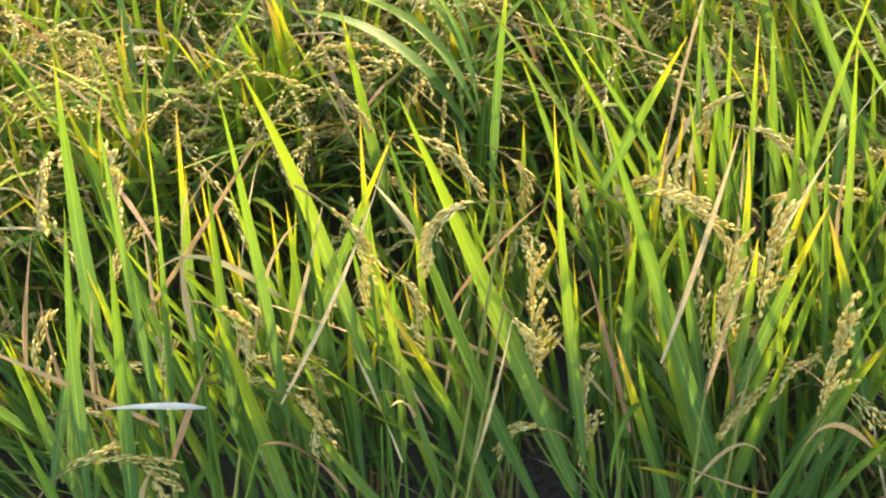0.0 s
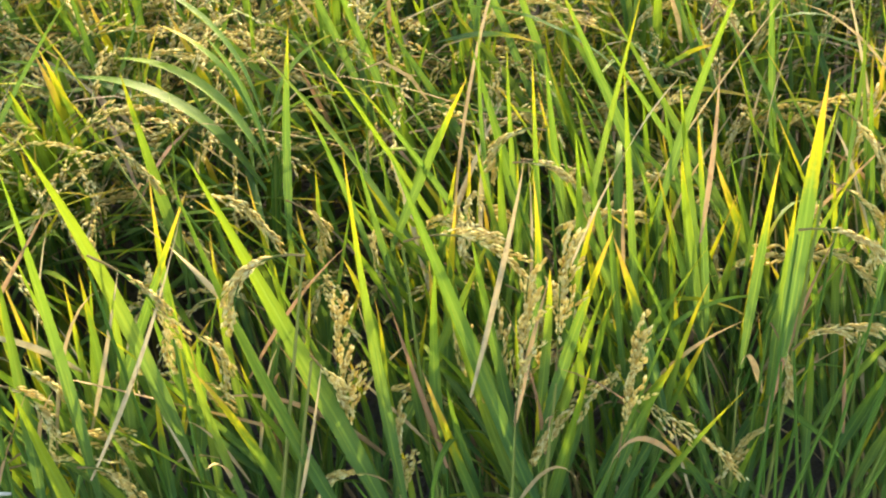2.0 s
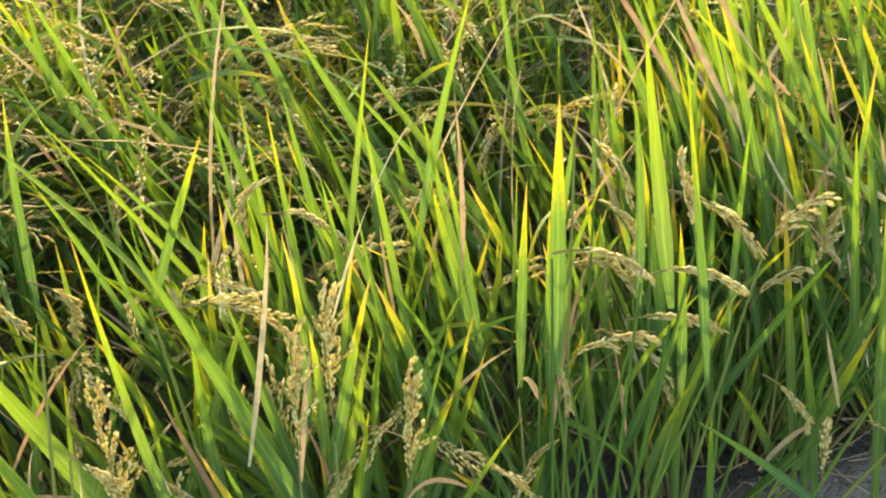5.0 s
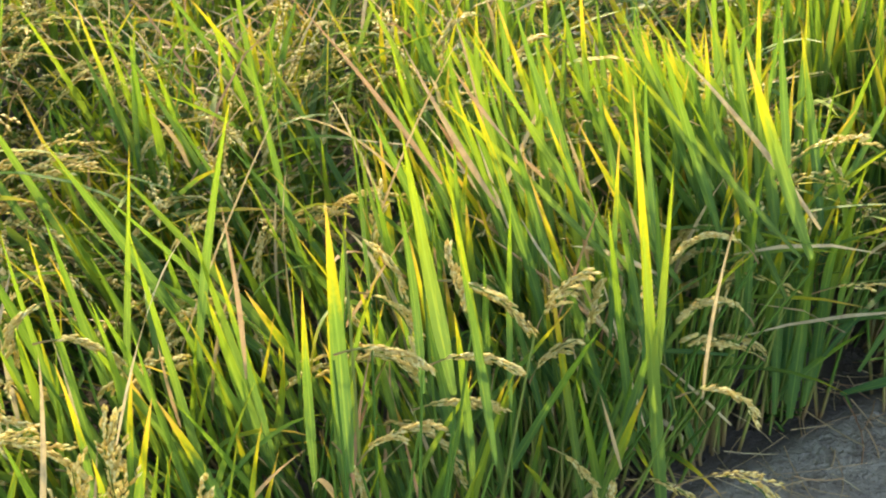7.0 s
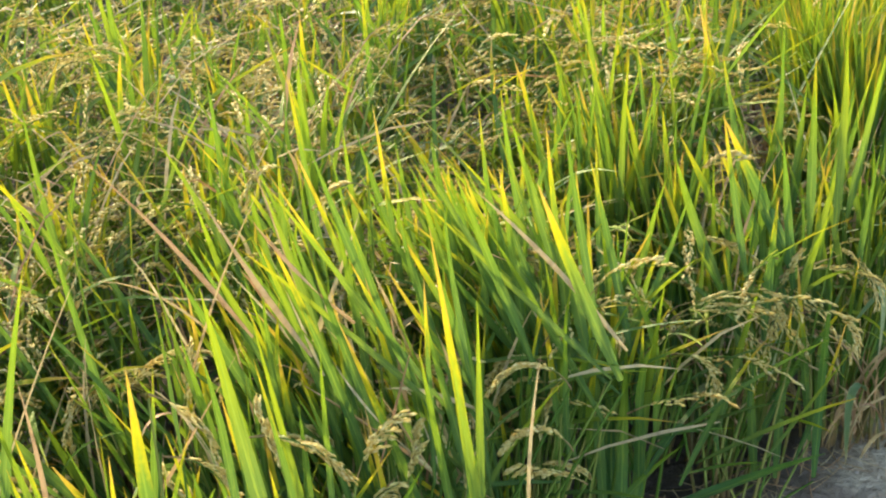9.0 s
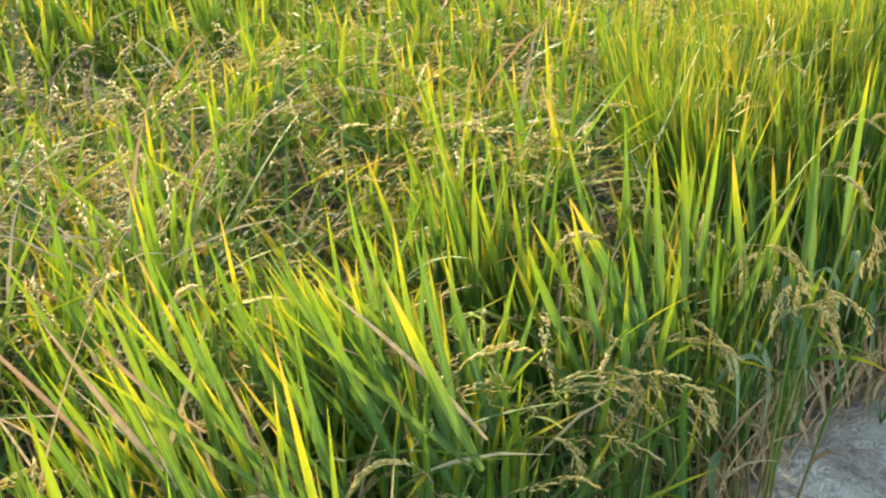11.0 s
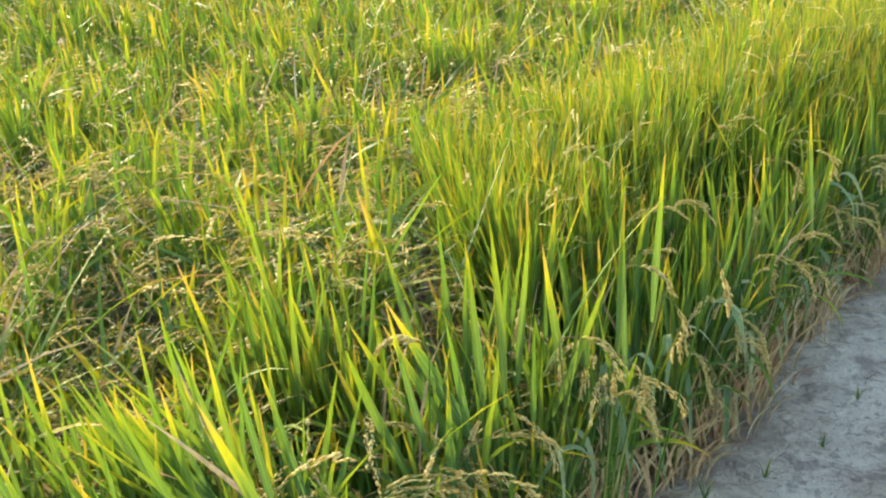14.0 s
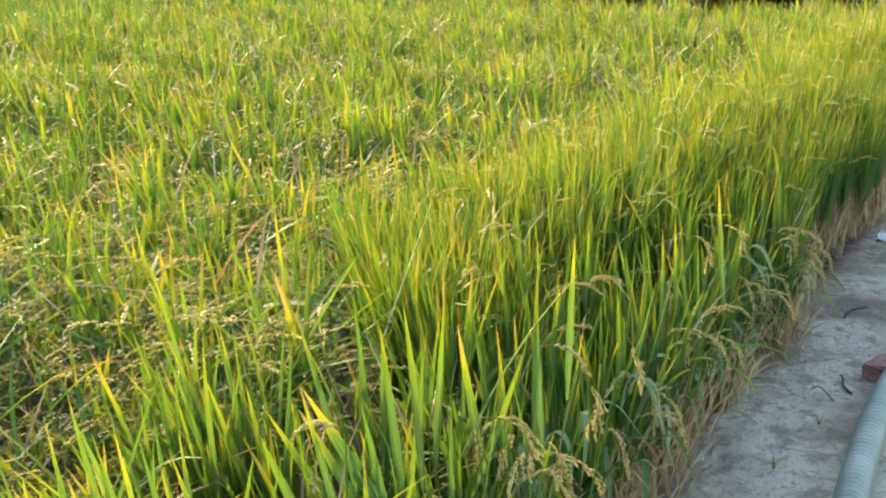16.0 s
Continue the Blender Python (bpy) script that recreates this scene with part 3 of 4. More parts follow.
posed_plant(-0.309, 0.901, 109.1, "leafy green rice plant with ripe heads and a bleached dead leaf", [
    (0.021, 0.464, 7, 0.33, 0.0121, 0.01), (-0.032, 0.588, 2, 0.189, 0.0181, 0.02), (0.002, 0.548, -1, 0.248, 0.0118, 0.02), (-0.039, 0.407, 6, 0.244, 0.015, 0),
    (-0.075, 0.471, 5, 0.206, 0.0146, 0), (0.043, 0.26, -8, 0.242, 0.0149, 0), (-0.03, 0.277, -5, 0.165, 0.0163, 0), (0.116, 0.215, -15, 0.191, 0.0168, -0.03),
    (0.071, 0.595, 7, 0.15, 0.0086, 0), (0.085, 0.517, 4, 0.176, 0.0122, 0), (0.115, 0.442, -4, 0.183, 0.0138, 0), (-0.112, 0.317, -4, 0.175, 0.016, 0),
    (0.193, 0.477, 5, 0.183, 0.0103, 0), (0.083, 0.221, 0, 0.295, 0.0151, 0),
], [
    (0.01, 0.573, 4, 0.114, 0), (0.058, 0.571, 120, 0.109, 82), (0.115, 0.442, 120, 0.116, 90), (0.053, 0.427, 60, 0.188, 145),
    (-0.103, 0.426, 80, 0.113, 141), (-0.13, 0.371, 30, 0.202, 206), (0.012, 0.41, 12, 0.084, 0),
], fill=44)
posed_plant(-0.068, 0.946, 94.0, "broad-bladed green rice plant leaning over with golden heads", [
    (0.171, 0.328, -17, 0.457, 0.0209, -0.01), (0.135, 0.272, -19, 0.531, 0.0164, 0.03), (-0.034, 0.482, -11, 0.321, 0.0198, 0.01), (-0.111, 0.509, -2, 0.281, 0.0176, 0.02),
    (-0.041, 0.266, -27, 0.271, 0.0175, -0.01), (0.055, 0.257, -26, 0.282, 0.0163, -0.06), (0.143, 0.371, -20, 0.17, 0.0121, -0.02), (0.034, 0.374, -8, 0.236, 0.0142, 0),
    (-0.154, 0.424, -1, 0.248, 0.015, 0.02), (-0.119, 0.29, -7, 0.289, 0.0184, 0), (-0.037, 0.521, 21, 0.187, 0.0111, 0.03), (0.099, 0.224, -14, 0.323, 0.0163, 0),
], [
    (-0.181, 0.566, 120, 0.171, 82), (-0.066, 0.665, 125, 0.164, 79), (-0.004, 0.559, 120, 0.115, 85), (0.127, 0.647, -70, 0.117, -133),
    (-0.186, 0.424, 85, 0.179, 108), (0.124, 0.515, 150, 0.072, 27),
], fill=40)
posed_plant(0.284, 0.936, 73.1, "green rice plant with blades spread like a fan and tan heads", [
    (0.002, 0.218, -20, 0.305, 0.0154, 0.04), (0.016, 0.259, -19, 0.504, 0.0181, 0.03), (0.035, 0.192, 7, 0.262, 0.017, 0.02), (0.049, 0.45, 10, 0.185, 0.0129, 0.02),
    (0.04, 0.309, 11, 0.241, 0.0137, 0), (-0.141, 0.389, -7, 0.345, 0.0153, 0.02), (-0.193, 0.284, -18, 0.163, 0.0156, 0), (0.156, 0.237, 19, 0.232, 0.0111, -0.02),
    (0.089, 0.209, 13, 0.389, 0.0114, -0.01), (-0.052, 0.222, -17, 0.238, 0.0143, 0.02), (-0.017, 0.376, -12, 0.222, 0.0133, 0.02), (-0.155, 0.189, -15, 0.228, 0.016, -0.02),
], [
    (-0.189, 0.265, -2, 0.25, 0), (-0.002, 0.386, 2, 0.205, 0), (-0.128, 0.182, -2, 0.19, 0), (-0.143, 0.304, -60, 0.073, -123),
    (-0.126, 0.58, 60, 0.172, 125), (0.039, 0.457, -1, 0.175, 0), (0.108, 0.388, 1, 0.178, 0),
], fill=40)
posed_plant(0.388, 1.155, 71.4, "tall rice plant with long thin blades and arching heads", [
    (-0.013, 0.384, -16, 0.326, 0.019, 0.02), (-0.03, 0.217, -29, 0.57, 0.012, 0.01), (-0.108, 0.504, -30, 0.246, 0.01, 0), (-0.012, 0.402, -4, 0.352, 0.0101, 0),
    (-0.04, 0.469, -5, 0.284, 0.0086, 0), (0.094, 0.489, -7, 0.271, 0.0099, 0), (0.149, 0.566, -12, 0.146, 0.0131, 0), (-0.345, 0.574, -1, 0.148, 0.0134, 0),
    (-0.499, 0.445, -9, 0.229, 0.0171, 0.02), (-0.25, 0.534, -13, 0.154, 0.0094, 0), (0.031, 0.508, 0, 0.195, 0.0106, 0), (-0.153, 0.588, 21, 0.146, 0.0117, 0.03),
], [
    (-0.103, 0.419, -11, 0.106, 0), (-0.448, 0.557, 70, 0.143, 101), (-0.326, 0.537, 110, 0.091, 110), (-0.57, 0.581, 100, 0.064, 66),
    (-0.018, 0.636, -80, 0.061, -125),
])
posed_plant(0.620, 0.889, 57.1, "dry-tipped rice plant with hanging brown heads beside the gap", [
    (-0.051, 0.593, -3, 0.218, 0.0178, 0.01), (-0.036, 0.746, -7, 0.08, 0.0114, 0.07), (-0.052, 0.312, 16, 0.138, 0.0122, 0), (0.024, 0.67, -5, 0.121, 0.0105, 0),
    (0.085, 0.529, -4, 0.122, 0.0112, 0), (0.099, 0.62, -5, 0.209, 0.0129, 0), (0.043, 0.693, -10, 0.17, 0.0149, 0), (-0.159, 0.52, -10, 0.161, 0.0112, 0),
    (-0.092, 0.509, -2, 0.162, 0.0112, 0), (-0.058, 0.484, -3, 0.136, 0.0113, 0), (0.069, 0.249, 0, 0.263, 0.0122, 0.02), (0.175, 0.352, -46, 0.084, 0.0109, -0.08),
], [
    (-0.064, 0.475, 140, 0.112, 52), (-0.053, 0.647, 60, 0.098, 93), (-0.035, 0.473, 20, 0.114, 82), (-0.098, 0.192, 16, 0.141, 0),
    (-0.036, 0.249, 120, 0.063, 48), (-0.041, 0.745, 120, 0.075, 51), (0.033, 0.608, 60, 0.072, 63), (0.086, 0.632, -16, 0.048, 0),
])
posed_plant(0.544, 1.082, 65.4, "leaning rice plant with yellow-tipped leaves and brown straw", [
    (0.025, 0.28, -7, 0.282, 0.0118, -0.01), (0.077, 0.251, -2, 0.245, 0.0109, 0), (0.108, 0.478, 5, 0.225, 0.0122, 0.02), (-0.036, 0.64, 7, 0.199, 0.0104, 0.07),
    (-0, 0.424, -20, 0.21, 0.0113, 0), (-0.131, 0.56, 7, 0.228, 0.0086, 0), (-0.213, 0.275, -2, 0.298, 0.0132, 0), (-0.087, 0.291, 9, 0.261, 0.0106, 0),
    (-0.104, 0.332, -12, 0.169, 0.0119, 0), (-0.027, 0.26, -8, 0.261, 0.012, 0), (0.172, 0.398, -10, 0.242, 0.0103, 0), (-0.118, 0.493, -23, 0.154, 0.0101, 0),
], [
    (-0.197, 0.291, 1, 0.111, 0), (-0.146, 0.262, 9, 0.103, 0), (0.123, 0.621, 100, 0.135, 102), (0.105, 0.482, 35, 0.121, 136),
    (-0.217, 0.617, 70, 0.099, 95), (-0.218, 0.458, 110, 0.101, 105),
])
posed_plant(0.805, 0.917, 50.0, "upright rice plant with lime blades and hanging golden heads", [
    (0.202, 0.286, -9, 0.562, 0.0159, 0), (0.144, 0.32, 9, 0.131, 0.015, 0.04), (-0.003, 0.299, -9, 0.466, 0.0125, -0), (-0.062, 0.342, -11, 0.31, 0.0139, -0.01),
    (0.181, 0.502, -2, 0.237, 0.0105, 0), (0.005, 0.548, -2, 0.156, 0.0082, 0), (0.041, 0.35, 19, 0.214, 0.0111, 0.02), (0.15, 0.422, -10, 0.229, 0.0113, 0),
    (0.1, 0.268, -11, 0.305, 0.0119, 0), (-0.134, 0.289, -9, 0.235, 0.012, 0), (0.13, 0.25, -11, 0.224, 0.0122, 0),
], [
    (0.2, 0.459, 50, 0.124, 127), (0.205, 0.358, 50, 0.21, 166), (0.158, 0.3, 80, 0.117, 67), (0.057, 0.361, 120, 0.065, 40),
    (0.034, 0.53, 10, 0.079, 46), (-0.093, 0.615, 75, 0.136, 81), (-0.184, 0.361, 60, 0.176, 119), (0.147, 0.241, -10, 0.103, 0),
    (-0.104, 0.457, 60, 0.064, 52),
])
posed_plant(1.066, 1.044, 45.2, "rice plant with long pale blades leaning over the stand", [
    (-0.021, 0.526, -32, 0.317, 0.0094, 0.02), (0.177, 0.582, -46, 0.242, 0.0082, 0.01), (0.034, 0.558, -37, 0.154, 0.0152, 0.03), (-0.23, 0.527, -30, 0.18, 0.0161, 0.03),
    (-0.099, 0.708, -19, 0.118, 0.0116, 0), (0.22, 0.652, -25, 0.189, 0.0173, 0.02), (-0.061, 0.613, -18, 0.148, 0.0125, 0), (-0.156, 0.543, -18, 0.18, 0.0115, 0),
    (0.122, 0.614, -21, 0.195, 0.0137, 0), (0.063, 0.625, -11, 0.158, 0.0112, 0), (-0.431, 0.431, -21, 0.171, 0.0095, 0), (-0.25, 0.461, -48, 0.147, 0.0087, 0),
], [
    (0.213, 0.511, -25, 0.132, -135), (0.218, 0.429, -25, 0.122, -132), (0.241, 0.374, -50, 0.111, -52), (-0.185, 0.458, 80, 0.092, 94),
    (-0.3, 0.368, 60, 0.074, 81),
])
posed_plant(0.974, 1.030, 49.1, "clump of lime-green rice blades leaning into the field", [
    (0.001, 0.38, -15, 0.436, 0.0139, -0.01), (-0.101, 0.387, -19, 0.233, 0.0143, -0.01), (-0.137, 0.389, -10, 0.195, 0.0138, 0), (0.058, 0.376, -16, 0.319, 0.0166, -0.01),
    (0.029, 0.592, -34, 0.275, 0.0087, 0), (-0, 0.585, -43, 0.225, 0.0089, -0.02), (0.074, 0.547, -3, 0.186, 0.0083, 0), (0.129, 0.39, -2, 0.202, 0.0093, 0),
    (-0.02, 0.535, -17, 0.209, 0.013, 0), (0.038, 0.496, -12, 0.191, 0.0132, 0), (-0.204, 0.403, -11, 0.249, 0.0137, 0), (-0.06, 0.622, -17, 0.159, 0.0105, 0),
    (-0.227, 0.564, -12, 0.182, 0.0119, 0), (0.105, 0.474, -15, 0.197, 0.0121, 0),
], [
    (-0.022, 0.386, 15, 0.079, 38), (0.044, 0.414, 7, 0.086, 0), (-0.156, 0.464, 70, 0.114, 89),
], fill=80, rise=(0.15, 0.45))
posed_plant(1.243, 1.286, 47.9, "leaning clump of narrow lime rice blades in the stand", [
    (0.017, 0.505, -7, 0.301, 0.0122, -0.01), (-0.049, 0.527, -13, 0.277, 0.0122, -0.01), (-0.113, 0.559, -8, 0.28, 0.0121, 0), (0.103, 0.522, -11, 0.254, 0.0131, -0.01),
    (0.161, 0.55, -9, 0.267, 0.0131, 0), (0.053, 0.483, -21, 0.223, 0.0124, -0.02), (-0.178, 0.511, -12, 0.216, 0.0124, 0), (-0.021, 0.424, -23, 0.222, 0.0126, -0.02),
    (-0.093, 0.426, -26, 0.207, 0.0126, -0.02), (0.214, 0.588, -12, 0.239, 0.0122, 0), (-0.242, 0.473, -13, 0.229, 0.0125, 0), (0.126, 0.46, -25, 0.202, 0.0125, -0.02),
], [
    (-0.03, 0.69, -60, 0.091, -141), (-0.139, 0.72, -60, 0.091, -140),
], "rice plants in the stand", 60, (0.22, 0.46))
posed_plant(1.302, 1.054, 40.7, "clump of bright leaning rice blades beside the upright tuft", [
    (0.051, 0.443, -50, 0.312, 0.0104, 0.01), (0.032, 0.511, -45, 0.216, 0.0144, -0.02), (-0.003, 0.558, -32, 0.187, 0.0142, -0.02), (0.07, 0.546, -17, 0.209, 0.0169, -0.02),
    (0.054, 0.588, -9, 0.265, 0.0107, 0), (-0.031, 0.47, -39, 0.215, 0.0125, 0), (0.053, 0.493, -32, 0.216, 0.0137, 0), (-0.05, 0.566, -23, 0.194, 0.0134, 0),
    (0.015, 0.661, -18, 0.163, 0.0132, 0), (0.081, 0.645, -12, 0.169, 0.0119, 0), (-0.067, 0.658, -29, 0.167, 0.0119, 0), (-0.117, 0.526, -26, 0.183, 0.0123, 0),
], [
    (0.038, 0.443, -60, 0.113, -123), (0.077, 0.326, -50, 0.128, -110), (0.061, 0.393, -45, 0.108, -109), (0.017, 0.27, 70, 0.095, 56),
], fill=90, rise=(0.18, 0.48))
posed_plant(1.471, 1.002, 35.7, "dense upright tuft of green rice standing beside a bare gap", [
    (0.005, 0.134, -6, 0.548, 0.0166, 0), (0.024, 0.136, -4, 0.452, 0.0167, 0), (0.043, 0.138, -3, 0.509, 0.0185, 0), (0.057, 0.14, -0, 0.413, 0.0168, 0),
    (0.066, 0.21, 5, 0.317, 0.013, -0.02), (0.035, 0.114, 26, 0.162, 0.0175, 0.06), (-0.01, 0.132, -14, 0.313, 0.0171, -0.01), (-0.02, 0.155, -7, 0.411, 0.0149, 0),
    (-0.004, 0.543, -13, 0.187, 0.0139, 0), (0.062, 0.14, -2, 0.368, 0.0169, 0), (0.001, 0.11, -18, 0.232, 0.0173, 0), (0.014, 0.135, -5, 0.349, 0.0207, 0),
    (0.033, 0.137, -3, 0.307, 0.0208, 0),
], [
    (0.083, 0.421, 70, 0.124, 137), (-0.034, 0.429, -18, 0.053, 0),
], fill=34, rise=(0.06, 0.38))
posed_plant(1.664, 0.882, 28.6, "rice plant at the gap, one long leaf over bare soil", [
    (-0.089, 0.008, 54, 0.298, 0.0227, 0.05), (-0.009, 0.315, 6, 0.184, 0.0133, 0), (-0.039, 0.242, -11, 0.215, 0.0155, 0), (0.079, 0.197, -3, 0.219, 0.0156, 0),
    (0.039, 0.141, -9, 0.223, 0.0158, 0), (0.139, 0.232, -4, 0.234, 0.0155, 0), (0.106, 0.27, -12, 0.231, 0.0134, 0),
], [
    (0.08, 0.459, 60, 0.137, 150), (-0.129, 0.397, 30, 0.27, 243), (0.004, 0.467, 100, 0.103, 128),
])
posed_plant(1.756, 1.024, 31.3, "dark rice plant with arching heads over a bare gap", [
    (0.096, 0.47, -10, 0.152, 0.0149, 0), (0.091, 0.475, -23, 0.205, 0.0247, -0.02), 
    (0.036, 0.469, -29, 0.208, 0.0198, 0), (0.128, 0.424, -14, 0.173, 0.018, 0), (0.041, 0.203, -34, 0.185, 0.0188, 0), (0.124, 0.09, -2, 0.287, 0.0212, 0),
    (0.075, 0.057, -12, 0.268, 0.0214, 0),
], [
    (-0.077, 0.473, 35, 0.183, 109), (-0.082, 0.399, 40, 0.141, 108), (0.097, 0.282, 9, 0.125, 0), (0.119, 0.412, 17, 0.072, 0),
])
posed_plant(2.055, 0.804, 22.9, "tall rice plant of the edge row with drooping pale heads", [
    (-0.031, 0.59, 17, 0.314, 0.0163, 0.02), (0.002, 0.536, 18, 0.178, 0.0186, 0), (-0.042, 0.551, -11, 0.177, 0.0186, 0), (0.06, 0.66, -6, 0.19, 0.0142, 0),
    (0.092, 0.618, -0, 0.202, 0.0143, 0), (-0.102, 0.609, 2, 0.204, 0.0143, 0), (0.136, 0.728, -0, 0.185, 0.0141, 0), (0.025, 0.526, 2, 0.198, 0.0145, 0),
    (-0.141, 0.494, 2, 0.201, 0.0146, 0),
], [
    (-0.031, 0.585, 70, 0.18, 150), (0.144, 0.675, 120, 0.14, 109), (0.082, 0.72, 70, 0.098, 104), (0.07, 0.556, 110, 0.125, 99),
    (0.227, 0.757, 150, 0.093, 31), (-0.029, 0.408, -2, 0.126, 0), (-0.123, 0.507, 9, 0.081, 0),
], fill=4)
posed_plant(1.753, 0.957, 30.8, "lime-topped rice plant of the edge row beside the gap", [
    (0.04, 0.483, -6, 0.144, 0.0202, 0), (0.033, 0.552, -28, 0.191, 0.0236, -0.02), (-0.082, 0.543, -26, 0.132, 0.02, 0), (0.094, 0.645, -6, 0.179, 0.0149, 0),
    (0.131, 0.685, -4, 0.195, 0.0148, 0), (-0.02, 0.605, -13, 0.155, 0.015, 0), (0.115, 0.499, 6, 0.187, 0.0134, 0), (0.066, 0.562, -11, 0.146, 0.0151, 0),
], [
    (0.075, 0.418, 130, 0.107, 46), (0.014, 0.645, -30, 0.085, -119),
], fill=6)
posed_plant(3.138, 0.833, 16.2, "rice plant of the far edge row with small hanging heads", [
    (0.077, 0.43, -4, 0.277, 0.0136, 0), (-0.022, 0.329, -9, 0.3, 0.0137, 0), (-0.081, 0.293, -11, 0.272, 0.0137, 0), (0.133, 0.495, 0, 0.258, 0.0135, 0),
    (0.187, 0.559, -5, 0.24, 0.0135, 0), (0.021, 0.363, -5, 0.281, 0.0136, 0),
], [
    (-0.056, 0.43, 110, 0.146, 98), (0.079, 0.653, 80, 0.127, 139), (0.155, 0.682, 60, 0.128, 157), (0.059, 0.365, -6, 0.149, 0),
    (-0.139, 0.191, 150, 0.102, 36),
])


# ---- the rest of the stand: joined ----
def light_plant(rng, leaves, heads, grains, segs, tall, spread, low, period=5, dry=0):
    parts = []
    for k in range(dry):
        az = rng.uniform(-math.pi, math.pi)
        sh = blade(rng, rng.uniform(0.12, 0.32), rng.uniform(0.005, 0.010), rng.uniform(0.0, 0.40), rng.uniform(0.0, 1.2), 4, 2, rng.uniform(-2, 2), 0.5, rng.normal(0, 0.1), 3)
        c, s = math.cos(az), math.sin(az)
        parts.append((sh[0] @ np.array([(c, s, 0), (-s, c, 0), (0, 0, 1)]) + np.array([rng.uniform(-0.09, 0.09), rng.uniform(-0.09, 0.09), rng.uniform(0.0, 0.06)]), *sh[1:]))
    for k in range(leaves):
        az, lean = rng.uniform(-math.pi, math.pi), spread * rng.uniform(0.05, 1)
        h0 = tall * (rng.uniform(low, 0.64) if k % period < period - 1 - (period == 5) else rng.uniform(low + 0.1, 0.72))
        sh = blade(rng, max(0.26 * tall, tall * rng.uniform(0.76, 1.06) - h0), rng.uniform(0.0085, 0.0145) * (1.0 if segs != 5 else 0.85) * (1.0 if segs > 4 else 1.2), lean, rng.uniform(0, 0.5) if k % period < period - 1 - (period == 5) else rng.uniform(0.9, 2.2), segs, 3 if segs > 5 else 2, rng.uniform(-0.8, 0.8), 0.4, rng.normal(0, 0.04), 0)
        c, s = math.cos(az), math.sin(az)
        v = sh[0] @ np.array([(c, s, 0), (-s, c, 0), (0, 0, 1)]) + np.array([c * h0 * math.sin(lean), s * h0 * math.sin(lean), h0])
        parts.append((v, *sh[1:]))
    for k in range(heads):
        az, lean = rng.uniform(-math.pi, math.pi), spread * rng.uniform(0.3, 1.6)
        h0 = tall * rng.uniform(0.56, 0.85)
        sh = panicle(rng, rng.uniform(0.16, 0.23), rng.uniform(0.2, 0.8), rng.uniform(0.9, 2.0), grains, *((0.0138, 0.40, 0.05, 6) if grains > 30 else (0.030, 0.30, 0.10, 4)))
        c, s = math.cos(az), math.sin(az)
        v = sh[0] @ np.array([(c, s, 0), (-s, c, 0), (0, 0, 1)]) + np.array([c * h0 * math.sin(lean), s * h0 * math.sin(lean), h0])
        parts.append((v, sh[1], sh[2], sh[3], np.where(sh[4] == 1, 1, 2)))
    for k in range(4 if segs > 4 else 2):
        az, lean = rng.uniform(-math.pi, math.pi), spread * rng.uniform(0.1, 0.7)
        sh = tube([(0, 0, 0), (math.sin(lean) * 0.3 * math.cos(az), math.sin(lean) * 0.3 * math.sin(az), 0.3), (math.sin(lean) * 0.6 * math.cos(az), math.sin(lean) * 0.6 * math.sin(az), 0.56)], (0.004, 0.003, 0.002), 3, 2)
        parts.append(sh)
    return stack(parts)


